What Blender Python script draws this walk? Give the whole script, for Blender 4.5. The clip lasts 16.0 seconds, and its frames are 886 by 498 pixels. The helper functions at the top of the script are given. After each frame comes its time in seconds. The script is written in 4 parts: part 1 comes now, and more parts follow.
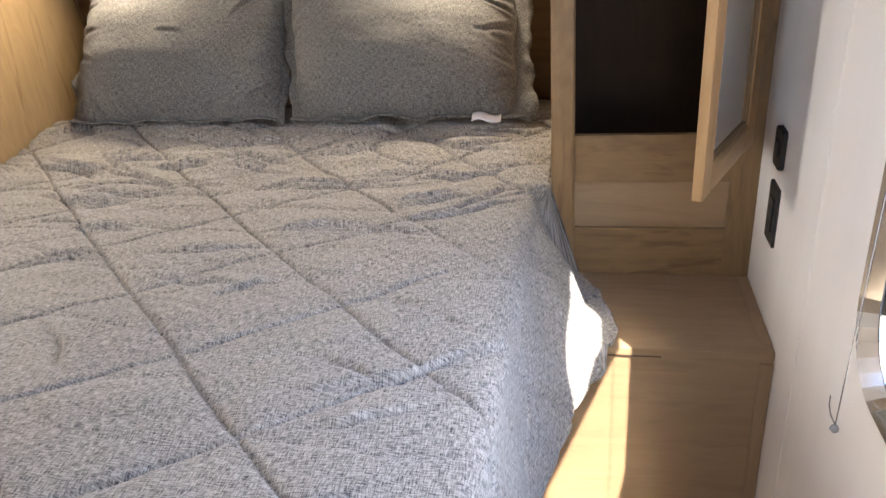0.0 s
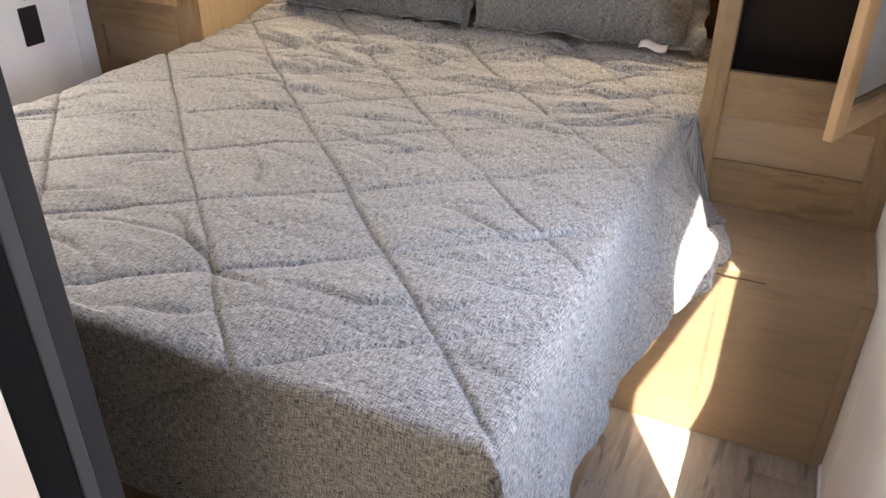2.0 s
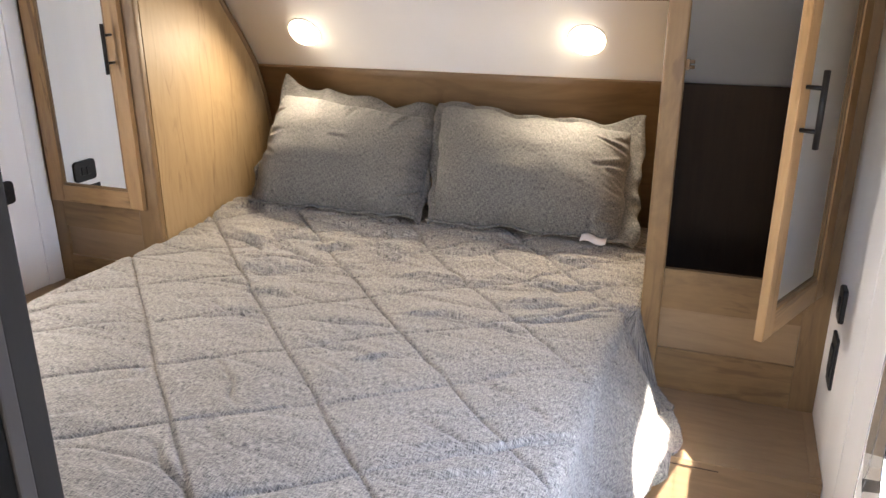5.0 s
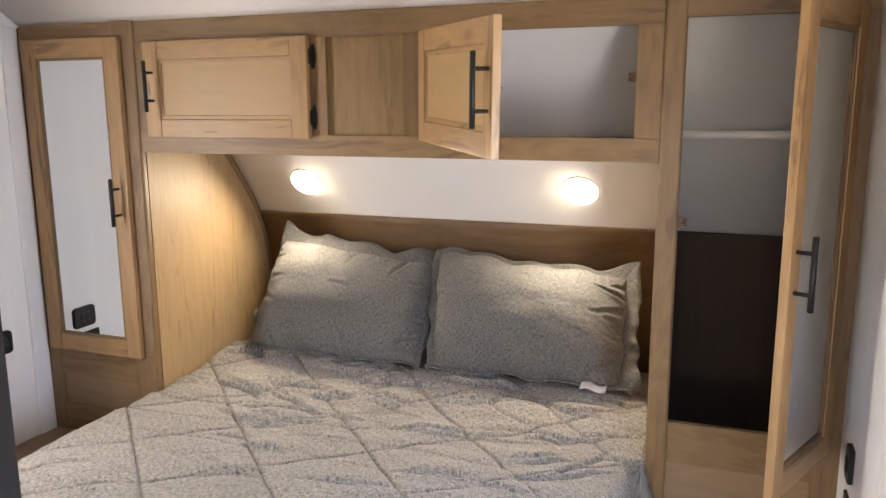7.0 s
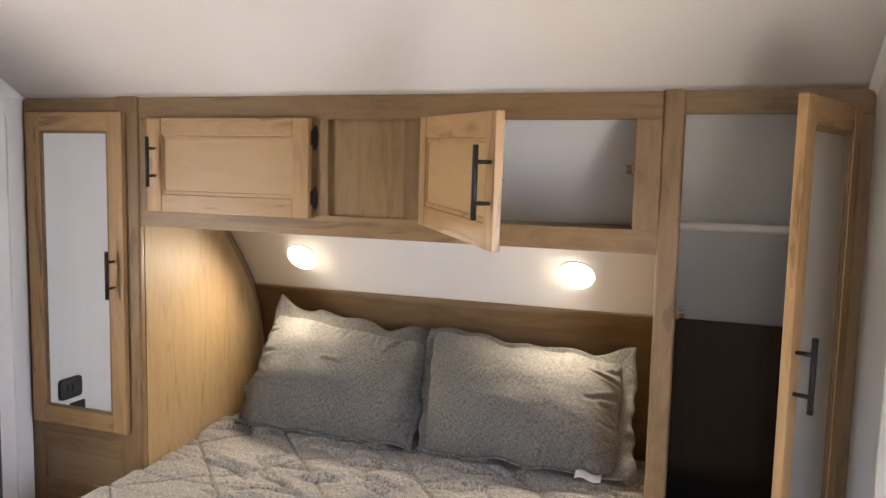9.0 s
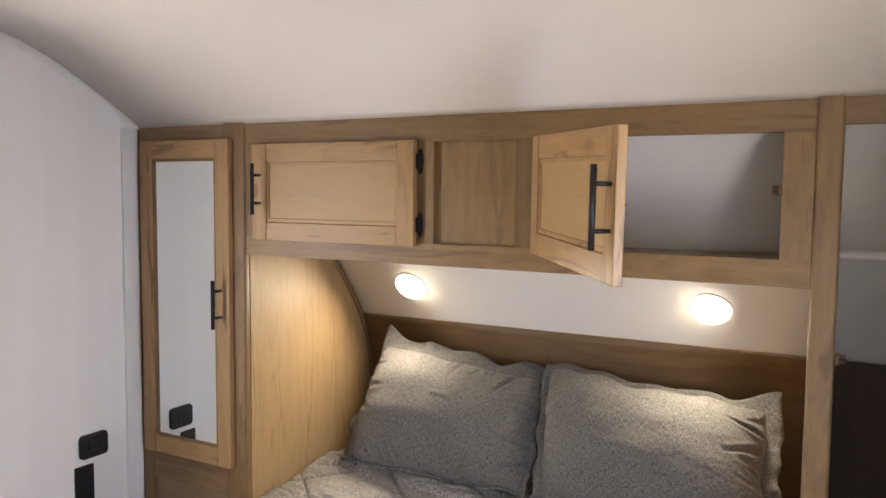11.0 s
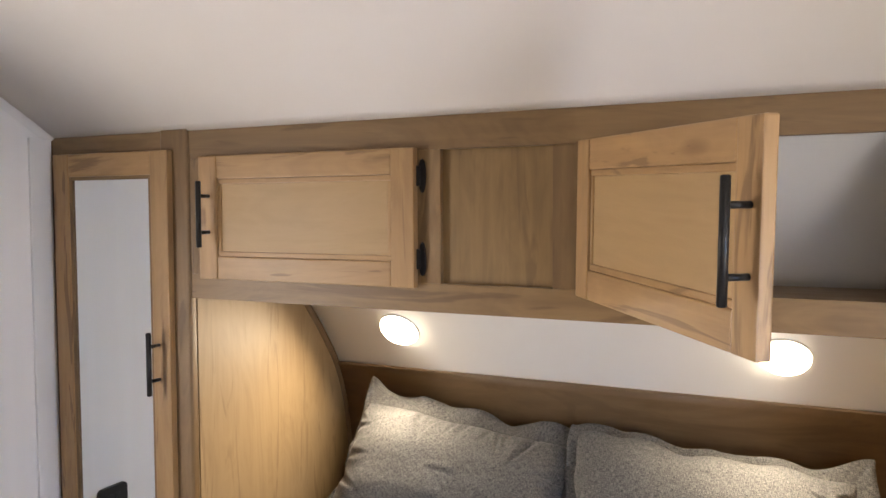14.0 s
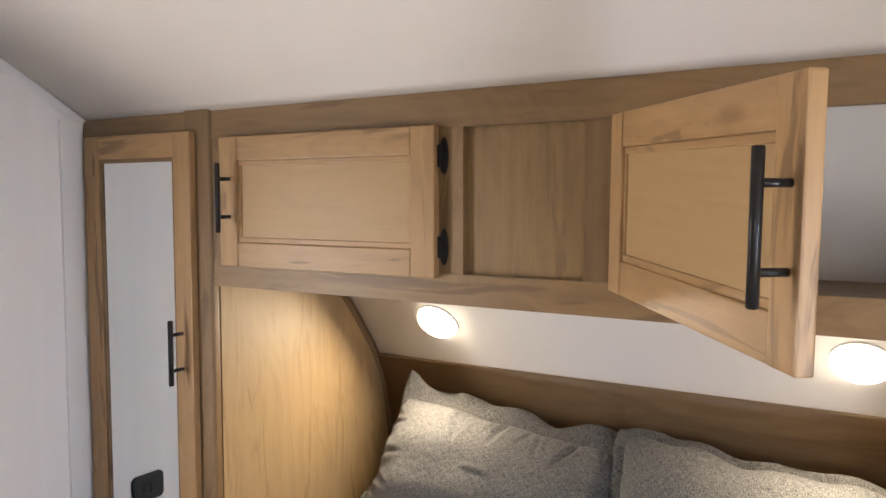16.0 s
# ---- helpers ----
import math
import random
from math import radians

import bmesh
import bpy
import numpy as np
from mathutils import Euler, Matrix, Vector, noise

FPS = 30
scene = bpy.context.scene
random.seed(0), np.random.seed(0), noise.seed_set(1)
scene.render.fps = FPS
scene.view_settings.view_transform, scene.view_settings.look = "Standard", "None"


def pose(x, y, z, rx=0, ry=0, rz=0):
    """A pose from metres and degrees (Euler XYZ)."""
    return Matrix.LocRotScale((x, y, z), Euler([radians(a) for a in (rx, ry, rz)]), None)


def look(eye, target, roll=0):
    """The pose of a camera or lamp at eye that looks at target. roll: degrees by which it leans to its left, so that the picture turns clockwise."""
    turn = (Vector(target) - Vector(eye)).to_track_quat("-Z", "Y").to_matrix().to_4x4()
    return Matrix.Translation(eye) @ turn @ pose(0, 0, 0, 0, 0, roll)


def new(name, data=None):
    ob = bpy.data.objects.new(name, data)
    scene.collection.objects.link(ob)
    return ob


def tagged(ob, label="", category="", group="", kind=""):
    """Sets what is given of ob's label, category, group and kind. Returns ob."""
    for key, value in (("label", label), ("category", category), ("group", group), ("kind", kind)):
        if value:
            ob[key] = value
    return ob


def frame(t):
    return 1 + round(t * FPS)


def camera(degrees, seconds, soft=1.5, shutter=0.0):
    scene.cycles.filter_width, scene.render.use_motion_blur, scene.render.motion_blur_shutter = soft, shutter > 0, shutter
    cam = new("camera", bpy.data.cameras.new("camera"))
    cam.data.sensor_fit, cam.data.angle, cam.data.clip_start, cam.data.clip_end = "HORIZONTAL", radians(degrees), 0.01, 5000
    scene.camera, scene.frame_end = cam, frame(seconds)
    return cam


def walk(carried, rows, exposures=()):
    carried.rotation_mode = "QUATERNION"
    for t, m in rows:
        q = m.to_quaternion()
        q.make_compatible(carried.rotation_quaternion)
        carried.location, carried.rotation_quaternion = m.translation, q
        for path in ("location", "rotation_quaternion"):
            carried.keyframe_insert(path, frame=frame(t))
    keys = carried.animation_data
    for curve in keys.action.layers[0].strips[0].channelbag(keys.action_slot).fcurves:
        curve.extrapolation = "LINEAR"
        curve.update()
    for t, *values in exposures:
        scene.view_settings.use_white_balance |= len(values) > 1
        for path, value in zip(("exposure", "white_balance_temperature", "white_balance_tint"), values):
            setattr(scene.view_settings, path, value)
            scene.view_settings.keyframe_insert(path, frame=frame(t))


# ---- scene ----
cam = camera(59.7, 16.0)
METRES, EYE, TILT, LEAN, TURN = 1.5, 1.35, 0.0, 0.0, 11.8
ROWS = [
    (0.0, 0.0, 0.0, 0.0, -1.87, -26.12, 3.81),
    (0.5, 0.0191, -0.0752, 0.0081, 1.56, -26.38, 4.69),
    (1.0, 0.0307, -0.1317, 0.0034, 4.97, -26.77, 4.11),
    (1.5, 0.0346, -0.1744, -0.0032, 9.54, -28.32, 1.85),
    (2.0, 0.0339, -0.1644, 0.0021, 13.07, -30.25, -0.28),
    (2.5, 0.0321, -0.1511, 0.0081, 13.74, -31.84, -0.86),
    (3.0, 0.0292, -0.1631, 0.0296, 12.92, -30.81, -0.57),
    (3.5, 0.0288, -0.1761, 0.0573, 11.75, -27.61, -0.35),
    (6.0, 0.0115, -0.1887, 0.1331, 7.75, -15.05, -0.13),
    (6.5, 0.0133, -0.1842, 0.1505, 8.04, -12.7, 0.09),
    (7.0, 0.0108, -0.1821, 0.1648, 8.34, -10.61, 0.27),
    (7.5, 0.0085, -0.1849, 0.179, 8.29, -8.82, -0.32),
    (8.0, 0.0072, -0.1905, 0.1892, 7.56, -7.14, -1.17),
    (10.5, -0.0127, -0.1027, 0.2001, 12.87, -4.43, -0.24),
    (11.0, -0.009, -0.0629, 0.1983, 16.71, -4.19, -0.55),
    (11.5, -0.0132, -0.0167, 0.1929, 17.68, -4.62, -0.89),
    (12.0, -0.0374, 0.0401, 0.1903, 17.08, -4.67, -1.14),
    (12.5, -0.0735, 0.0966, 0.1988, 16.78, -3.82, -1.13),
    (13.0, -0.1167, 0.1434, 0.1967, 16.59, -3.33, -1.25),
    (13.5, -0.1496, 0.1847, 0.1995, 15.5, -3.38, -0.44),
    (14.0, -0.1687, 0.2241, 0.207, 13.42, -2.92, 0.19),
    (14.5, -0.1789, 0.2434, 0.2038, 12.45, -2.87, 0.64),
    (15.0, -0.1739, 0.2607, 0.2003, 13.02, -3.17, 0.74),
    (15.5, -0.1448, 0.2962, 0.2024, 15.41, -3.28, 0.65),
    (16.0, -0.1208, 0.3285, 0.2006, 19.55, -3.75, 0.02),
]
walk(cam, [(t, pose(0.837, -1.64, EYE, TILT, LEAN, TURN) @ pose(METRES * x, METRES * y, METRES * z, 90 + pitch, roll, yaw)) for t, x, y, z, yaw, pitch, roll in ROWS], exposures=((0.0, 2.83, 6800, 12), (3.5, 3.0, 6800, 12), (6.0, 2.96, 6800, 12), (8.0, 2.84, 6800, 12), (10.5, 2.66, 6800, 12), (16.0, 2.66, 6800, 12)))

# ---- light from outside: sky and sun ----
SUN = Vector((-0.27, 0.445, -0.725)).normalized()
world = bpy.data.worlds.new("sky")
scene.world = world
world.use_nodes = True
wn = world.node_tree
sky = wn.nodes.new("ShaderNodeTexSky")
sky.sky_type, sky.sun_disc = "NISHITA", False
sky.sun_elevation = math.asin(-SUN.z)
sky.sun_rotation = math.atan2(-SUN.x, -SUN.y)
wn.links.new(sky.outputs[0], wn.nodes["Background"].inputs[0])
wn.nodes["Background"].inputs[1].default_value = 0.07
sun_data = bpy.data.lights.new("sun", "SUN")
sun_data.energy, sun_data.angle, sun_data.color = 5.0, radians(0.5), (1.0, 0.98, 0.95)
new("sun", sun_data).matrix_world = look((3, -4, 7), Vector((3, -4, 7)) + SUN)


def area_lamp(name, m, w, h, watts, colour, shape="RECTANGLE"):
    d = bpy.data.lights.new(name, "AREA")
    d.shape, d.size, d.size_y, d.energy, d.color = shape, w, h, watts, colour
    o = new(name, d)
    o.matrix_world = m
    return o


# sky light in the window openings of the bedroom
area_lamp("window_light_right", look((1.225, -0.93, 1.25), (0.50, -0.93, 0.55)), 0.28, 0.9, 1.45, (0.17, 0.43, 1.0))
# daylight that the bright ground outside throws up through the same window
area_lamp("window_light_right_ground", look((1.222, -0.93, 1.22), (0, -0.93, 1.60)), 0.28, 0.9, 1.25, (1.0, 0.95, 0.89))
area_lamp("window_light_left", look((-1.27, -0.93, 1.25), (0, -0.93, 1.1)), 0.28, 0.9, 2.2, (1.0, 0.96, 0.93))
# added fill from behind, set in assumed, unseen openings of the living room
area_lamp("rear_fill_left", look((-1.27, -3.2, 1.45), (0, -3.2, 1.45)), 1.2, 0.7, 1.2, (1.0, 0.94, 0.88))
area_lamp("rear_fill_right", look((1.24, -3.2, 1.45), (0, -3.2, 1.45)), 1.2, 0.7, 1.2, (1.0, 0.94, 0.88))
area_lamp("rear_fill_end", look((0.85, -5.02, 1.50), (0.85, 0, 1.50)), 0.55, 0.60, 2.6, (1.0, 0.95, 0.90))
# the two reading lamps over the pillows
LAMP_Y, LAMP_Z = 0.512, 1.332
LAMP_N = Vector((0, -0.76, -0.65)).normalized()
for lx in (-0.496, 0.481):
    c = Vector((lx, LAMP_Y, LAMP_Z)) + LAMP_N * 0.040
    area_lamp("reading_light", look(c, c + LAMP_N), 0.090, 0.090, 0.74, (1.0, 0.87, 0.68), "DISK").data.spread = radians(165)


# ---- materials ----
def nodes_of(name):
    m = bpy.data.materials.new(name)
    m.use_nodes = True
    nt = m.node_tree
    return m, nt, nt.nodes["Principled BSDF"]


def node(nt, kind, **inputs):
    n = nt.nodes.new(kind)
    for k, v in inputs.items():
        n.inputs[k].default_value = v
    return n


def mapped(nt, coord, scale, loc=(0, 0, 0), rot=(0, 0, 0)):
    tc = nt.nodes.new("ShaderNodeTexCoord")
    mp = nt.nodes.new("ShaderNodeMapping")
    mp.inputs["Scale"].default_value, mp.inputs["Location"].default_value = scale, loc
    mp.inputs["Rotation"].default_value = rot
    nt.links.new(tc.outputs[coord], mp.inputs["Vector"])
    return mp.outputs[0]


def ramp(nt, fac, stops):
    r = nt.nodes.new("ShaderNodeValToRGB")
    e = r.color_ramp.elements
    while len(e) < len(stops):
        e.new(0.5)
    for el, (p, c) in zip(e, stops):
        el.position, el.color = p, (*c, 1)
    nt.links.new(fac, r.inputs[0])
    return r.outputs[0]


def mix(nt, kind, fac, a, b):
    n = nt.nodes.new("ShaderNodeMix")
    n.data_type, n.blend_type = "RGBA", kind
    for sock, v in ((n.inputs["Factor"], fac), (n.inputs["A"], a), (n.inputs["B"], b)):
        if hasattr(v, "links"):
            nt.links.new(v, sock)
        else:
            sock.default_value = v if isinstance(v, float) else (*v, 1)
    return n.outputs["Result"]


def bump(nt, bsdf, height, strength, distance):
    b = node(nt, "ShaderNodeBump", Strength=strength, Distance=distance)
    nt.links.new(height, b.inputs["Height"])
    nt.links.new(b.outputs[0], bsdf.inputs["Normal"])


def wood(name, light, mid, dark, rough=0.42, figure=0.5, grainy=0.8):
    """Maple: u of the UV map runs along the grain, in metres."""
    m, nt, b = nodes_of(name)
    fine = node(nt, "ShaderNodeTexNoise", Scale=1.0, Detail=6.0, Roughness=0.6)
    nt.links.new(mapped(nt, "UV", (2.2, 55, 1)), fine.inputs["Vector"])
    flow = node(nt, "ShaderNodeTexNoise", Scale=1.0, Detail=4.0, Roughness=0.6, Distortion=2.2)
    nt.links.new(mapped(nt, "UV", (2.0, 9, 1), (3, 1, 0)), flow.inputs["Vector"])
    streak = node(nt, "ShaderNodeTexNoise", Scale=1.0, Detail=3.0, Roughness=0.55, Distortion=2.4)
    nt.links.new(mapped(nt, "UV", (2.0, 15, 1), (7, 5, 0)), streak.inputs["Vector"])
    base = ramp(nt, flow.outputs[0], [(0.28, mid), (0.5, light), (0.72, mid)])
    grain = ramp(nt, fine.outputs[0], [(0.3, (0.80, 0.77, 0.74)), (0.65, (1.0, 1.0, 1.0))])
    col = mix(nt, "MULTIPLY", grainy, base, grain)
    sm = ramp(nt, streak.outputs[0], [(0.585, (0, 0, 0)), (0.66, (1, 1, 1))])
    sc = node(nt, "ShaderNodeMath")
    sc.operation = "MULTIPLY"
    nt.links.new(sm, sc.inputs[0])
    sc.inputs[1].default_value = figure
    col = mix(nt, "MIX", sc.outputs[0], col, dark)
    # scattered small knots, drawn out along the grain
    knot = node(nt, "ShaderNodeTexVoronoi", Scale=1.0)
    nt.links.new(mapped(nt, "UV", (1.7, 5.5, 1), (2, 6, 0)), knot.inputs["Vector"])
    col = mix(nt, "MULTIPLY", min(1.0, figure * 1.4), col, ramp(nt, knot.outputs["Distance"], [(0.0, (0.30, 0.25, 0.20)), (0.035, (0.55, 0.48, 0.42)), (0.085, (1.0, 1.0, 1.0))]))
    info = nt.nodes.new("ShaderNodeObjectInfo")
    col = mix(nt, "MULTIPLY", 1.0, col, ramp(nt, info.outputs["Random"], [(0.0, (0.88, 0.86, 0.84)), (1.0, (1.04, 1.03, 1.02))]))
    nt.links.new(col, b.inputs["Base Color"])
    rr = node(nt, "ShaderNodeMapRange")
    rr.inputs["To Min"].default_value, rr.inputs["To Max"].default_value = rough - 0.06, rough + 0.12
    nt.links.new(flow.outputs[0], rr.inputs["Value"])
    nt.links.new(rr.outputs[0], b.inputs["Roughness"])
    bump(nt, b, fine.outputs[0], 0.15, 0.001)
    return m


def painted(name, colour, rough=0.6, streak=(9, 9, 0.5), amount=0.022, bumpy=0.1):
    m, nt, b = nodes_of(name)
    n1 = node(nt, "ShaderNodeTexNoise", Scale=1.0, Detail=4.0, Roughness=0.55)
    nt.links.new(mapped(nt, "Object", streak), n1.inputs["Vector"])
    n2 = node(nt, "ShaderNodeTexNoise", Scale=260.0, Detail=2.0)
    nt.links.new(mapped(nt, "Object", (1, 1, 1)), n2.inputs["Vector"])
    lo = tuple(c * (1 - amount * k) for c, k in zip(colour, (2.0, 2.2, 2.5)))
    nt.links.new(ramp(nt, n1.outputs[0], [(0.35, lo), (0.62, colour)]), b.inputs["Base Color"])
    b.inputs["Roughness"].default_value = rough
    bump(nt, b, n2.outputs[0], bumpy, 0.0006)
    return m


def plain(name, colour, rough=0.5, metal=0.0, bumpy=0.0):
    m, nt, b = nodes_of(name)
    n = node(nt, "ShaderNodeTexNoise", Scale=40.0, Detail=3.0)
    nt.links.new(mapped(nt, "Object", (1, 1, 1)), n.inputs["Vector"])
    nt.links.new(ramp(nt, n.outputs[0], [(0.3, tuple(c * 0.86 for c in colour)), (0.7, colour)]), b.inputs["Base Color"])
    b.inputs["Roughness"].default_value, b.inputs["Metallic"].default_value = rough, metal
    if bumpy:
        bump(nt, b, n.outputs[0], bumpy, 0.0005)
    return m


def tweed(name, dark, light, scale=1.0):
    """Heathered woven cloth: short light and dark threads in two directions."""
    m, nt, b = nodes_of(name)
    a = node(nt, "ShaderNodeTexNoise", Scale=1.0, Detail=3.0, Roughness=0.7)
    nt.links.new(mapped(nt, "UV", (65 * scale, 480 * scale, 1)), a.inputs["Vector"])
    c = node(nt, "ShaderNodeTexNoise", Scale=1.0, Detail=3.0, Roughness=0.7)
    nt.links.new(mapped(nt, "UV", (480 * scale, 65 * scale, 1), (5, 9, 0)), c.inputs["Vector"])
    big = node(nt, "ShaderNodeTexNoise", Scale=9.0, Detail=4.0)
    nt.links.new(mapped(nt, "UV", (1, 1, 1)), big.inputs["Vector"])
    s = node(nt, "ShaderNodeMath")
    s.operation = "ADD"
    nt.links.new(a.outputs[0], s.inputs[0])
    nt.links.new(c.outputs[0], s.inputs[1])
    h = node(nt, "ShaderNodeMath")
    h.operation = "MULTIPLY"
    nt.links.new(s.outputs[0], h.inputs[0])
    h.inputs[1].default_value = 0.5
    midc = tuple((p + q) / 2 for p, q in zip(dark, light))
    col = ramp(nt, h.outputs[0], [(0.395, dark), (0.5, midc), (0.605, light)])
    col = mix(nt, "MULTIPLY", 0.6, col, ramp(nt, big.outputs[0], [(0.3, (0.84, 0.84, 0.86)), (0.7, (1, 1, 1))]))
    nt.links.new(col, b.inputs["Base Color"])
    b.inputs["Roughness"].default_value = 0.95
    b.inputs["Specular IOR Level"].default_value = 0.15
    b.inputs["Sheen Weight"].default_value = 0.15
    bump(nt, b, h.outputs[0], 0.22, 0.0008)
    return m


WOOD_FRAME = wood("maple_face_frame", (0.236, 0.145, 0.063), (0.170, 0.101, 0.043), (0.106, 0.058, 0.024), 0.42, 0.6)
WOOD_RECESS = wood("maple_recessed_panel", (0.247, 0.154, 0.063), (0.180, 0.110, 0.043), (0.112, 0.063, 0.025), 0.42, 0.5)
WOOD_DOOR = wood("maple_door", (0.411, 0.251, 0.111), (0.328, 0.193, 0.084), (0.146, 0.080, 0.033), 0.38, 0.65)
WOOD_PANEL = wood("maple_door_panel", (0.416, 0.274, 0.128), (0.382, 0.248, 0.112), (0.353, 0.226, 0.100), 0.42, 0.15, 0.25)
WOOD_SIDE = wood("maple_side_panel", (0.350, 0.238, 0.120), (0.292, 0.194, 0.095), (0.170, 0.104, 0.046), 0.50, 0.4, 0.4)
WOOD_LOW = wood("maple_laminate", (0.285, 0.190, 0.104), (0.245, 0.160, 0.086), (0.190, 0.120, 0.064), 0.42, 0.35, 0.5)
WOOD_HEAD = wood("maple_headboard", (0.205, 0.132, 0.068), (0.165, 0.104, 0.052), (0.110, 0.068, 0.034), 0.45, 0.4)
BROWN_BOARD = wood("dark_brown_hardboard", (0.058, 0.034, 0.020), (0.050, 0.029, 0.017), (0.04, 0.023, 0.013), 0.7, 0.2)
WALL = painted("white_vinyl_wallboard", (0.84, 0.815, 0.785))
CEIL = painted("white_ceiling_board", (0.74, 0.70, 0.665), 0.7, (1.2, 1.2, 1.2), 0.03)
FRONT = painted("white_front_wallboard", (0.80, 0.79, 0.775), 0.65, (2, 2, 2), 0.02)
WHITE = painted("white_trim", (0.80, 0.785, 0.76), 0.45, (5, 5, 2), 0.02, 0.0)
BEIGE = painted("beige_wallboard", (0.66, 0.56, 0.46))
GREY = painted("dark_grey_jamb", (0.023, 0.022, 0.022), 0.5, (30, 30, 1), 0.06)
GREY_EDGE = painted("grey_edge_strip", (0.055, 0.053, 0.053), 0.6, (30, 30, 1), 0.05)
BLACK = plain("black_plastic", (0.012, 0.012, 0.013), 0.42, 0, 0.05)
MATT_BLACK = plain("matt_black_edge", (0.004, 0.004, 0.004), 0.95)
BLACK_METAL = plain("black_powder_coat", (0.016, 0.015, 0.015), 0.33, 0.3)
BRASS = plain("brown_catch_metal", (0.12, 0.075, 0.045), 0.35, 0.8)
STEEL = plain("brushed_steel", (0.62, 0.62, 0.62), 0.25, 1.0)
CHROME = plain("polished_aluminium", (0.78, 0.79, 0.80), 0.12, 1.0)
MIRROR, mnt, mb = nodes_of("mirror_silver")
mb.inputs["Base Color"].default_value, mb.inputs["Metallic"].default_value, mb.inputs["Roughness"].default_value = (0.86, 0.895, 0.90, 1), 1.0, 0.01
CLEAR = plain("clear_plastic", (0.30, 0.30, 0.31), 0.15)
CORD = plain("grey_cord", (0.07, 0.065, 0.06), 0.8)
QUILT = tweed("grey_heather_quilt", (0.036, 0.036, 0.038), (0.440, 0.402, 0.352), 1.05)
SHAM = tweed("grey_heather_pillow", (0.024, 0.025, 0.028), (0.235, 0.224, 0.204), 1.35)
THREAD = plain("grey_thread", (0.22, 0.21, 0.20), 0.9)
BACKING = plain("pale_grey_backing", (0.62, 0.60, 0.60), 0.9)
FLOORING = wood("vinyl_plank", (0.34, 0.275, 0.20), (0.22, 0.17, 0.12), (0.11, 0.082, 0.058), 0.4, 0.8)
EXTERIOR = plain("white_aluminium_skin", (0.7, 0.7, 0.7), 0.5)

LENS, lnt, lb = nodes_of("lit_lamp_lens")
lb.inputs["Base Color"].default_value = (0.9, 0.88, 0.8, 1)
lb.inputs["Emission Color"].default_value = (1.0, 0.86, 0.62, 1)
lb.inputs["Emission Strength"].default_value = 1.7
GLASS, gnt, gb = nodes_of("window_glass")
gb.inputs["Transmission Weight"].default_value, gb.inputs["Roughness"].default_value = 1.0, 0.0
gb.inputs["IOR"].default_value = 1.02


for dull in (GREY, GREY_EDGE, MATT_BLACK):
    dull.node_tree.nodes["Principled BSDF"].inputs["Specular IOR Level"].default_value = 0.12
    dull.node_tree.nodes["Principled BSDF"].inputs["Roughness"].default_value = 0.8


# ---- mesh helpers ----
def part(name, bm, material, parent=None, label="", smooth=False):
    me = bpy.data.meshes.new(name)
    bm.to_mesh(me)
    bm.free()
    me.materials.append(material)
    if smooth:
        me.shade_smooth()
    ob = new(name, me)
    if parent:
        ob.parent = parent
    return tagged(ob, label=label)


def thing(name, label, category, group="", kind="", at=None):
    ob = new(name)
    if at is not None:
        ob.matrix_world = at
    return tagged(ob, label, category, group, kind)


def add_box(bm, x0, x1, y0, y1, z0, z1, grain="x", bevel=0.0015, segments=2, m=None):
    """A bevelled box in bm, with UVs in metres whose u runs along the grain."""
    vs = bmesh.ops.create_cube(bm, size=1.0)["verts"]
    c = Vector(((x0 + x1) / 2, (y0 + y1) / 2, (z0 + z1) / 2))
    d = (abs(x1 - x0), abs(y1 - y0), abs(z1 - z0))
    for v in vs:
        v.co = Vector(v.co[i] * d[i] for i in range(3)) + c
    faces = list({f for v in vs for f in v.link_faces})
    if bevel:
        edges = list({e for f in faces for e in f.edges})
        made = bmesh.ops.bevel(bm, geom=edges, offset=min(bevel, min(d) * 0.45), segments=segments, affect="EDGES", profile=0.6)
        faces = [f for f in set(made["faces"]) | set(faces) if f.is_valid]
        extra = {f for g in faces for v in g.verts for f in v.link_faces}
        faces = list(extra)
    uv = bm.loops.layers.uv.verify()
    g = "xyz".index(grain)
    others = [i for i in range(3) if i != g]
    off = (random.random() * 9, random.random() * 9)
    for f in faces:
        for l in f.loops:
            p = l.vert.co
            l[uv].uv = (p[g] + off[0], p[others[0]] + p[others[1]] + off[1])
    if m is not None:
        bmesh.ops.transform(bm, matrix=m, verts=list({v for f in faces for v in f.verts}))
    return faces


def box(name, dims, material, parent=None, grain="x", label="", bevel=0.0015):
    bm = bmesh.new()
    add_box(bm, *dims, grain=grain, bevel=bevel)
    return part(name, bm, material, parent, label)


def add_tube(bm, a, b, r, sides=14):
    a, b = Vector(a), Vector(b)
    m = Matrix.Translation((a + b) / 2) @ (b - a).to_track_quat("Z", "Y").to_matrix().to_4x4()
    vs = bmesh.ops.create_cone(bm, cap_ends=True, segments=sides, radius1=r, radius2=r, depth=(b - a).length, matrix=m)["verts"]
    caps = [e for e in {e for v in vs for e in v.link_edges} if all(abs(((m.inverted() @ v.co).z)) > 0 for v in e.verts) and (e.verts[0].co - e.verts[1].co).length < r]
    bmesh.ops.bevel(bm, geom=caps, offset=r * 0.18, segments=2, affect="EDGES")


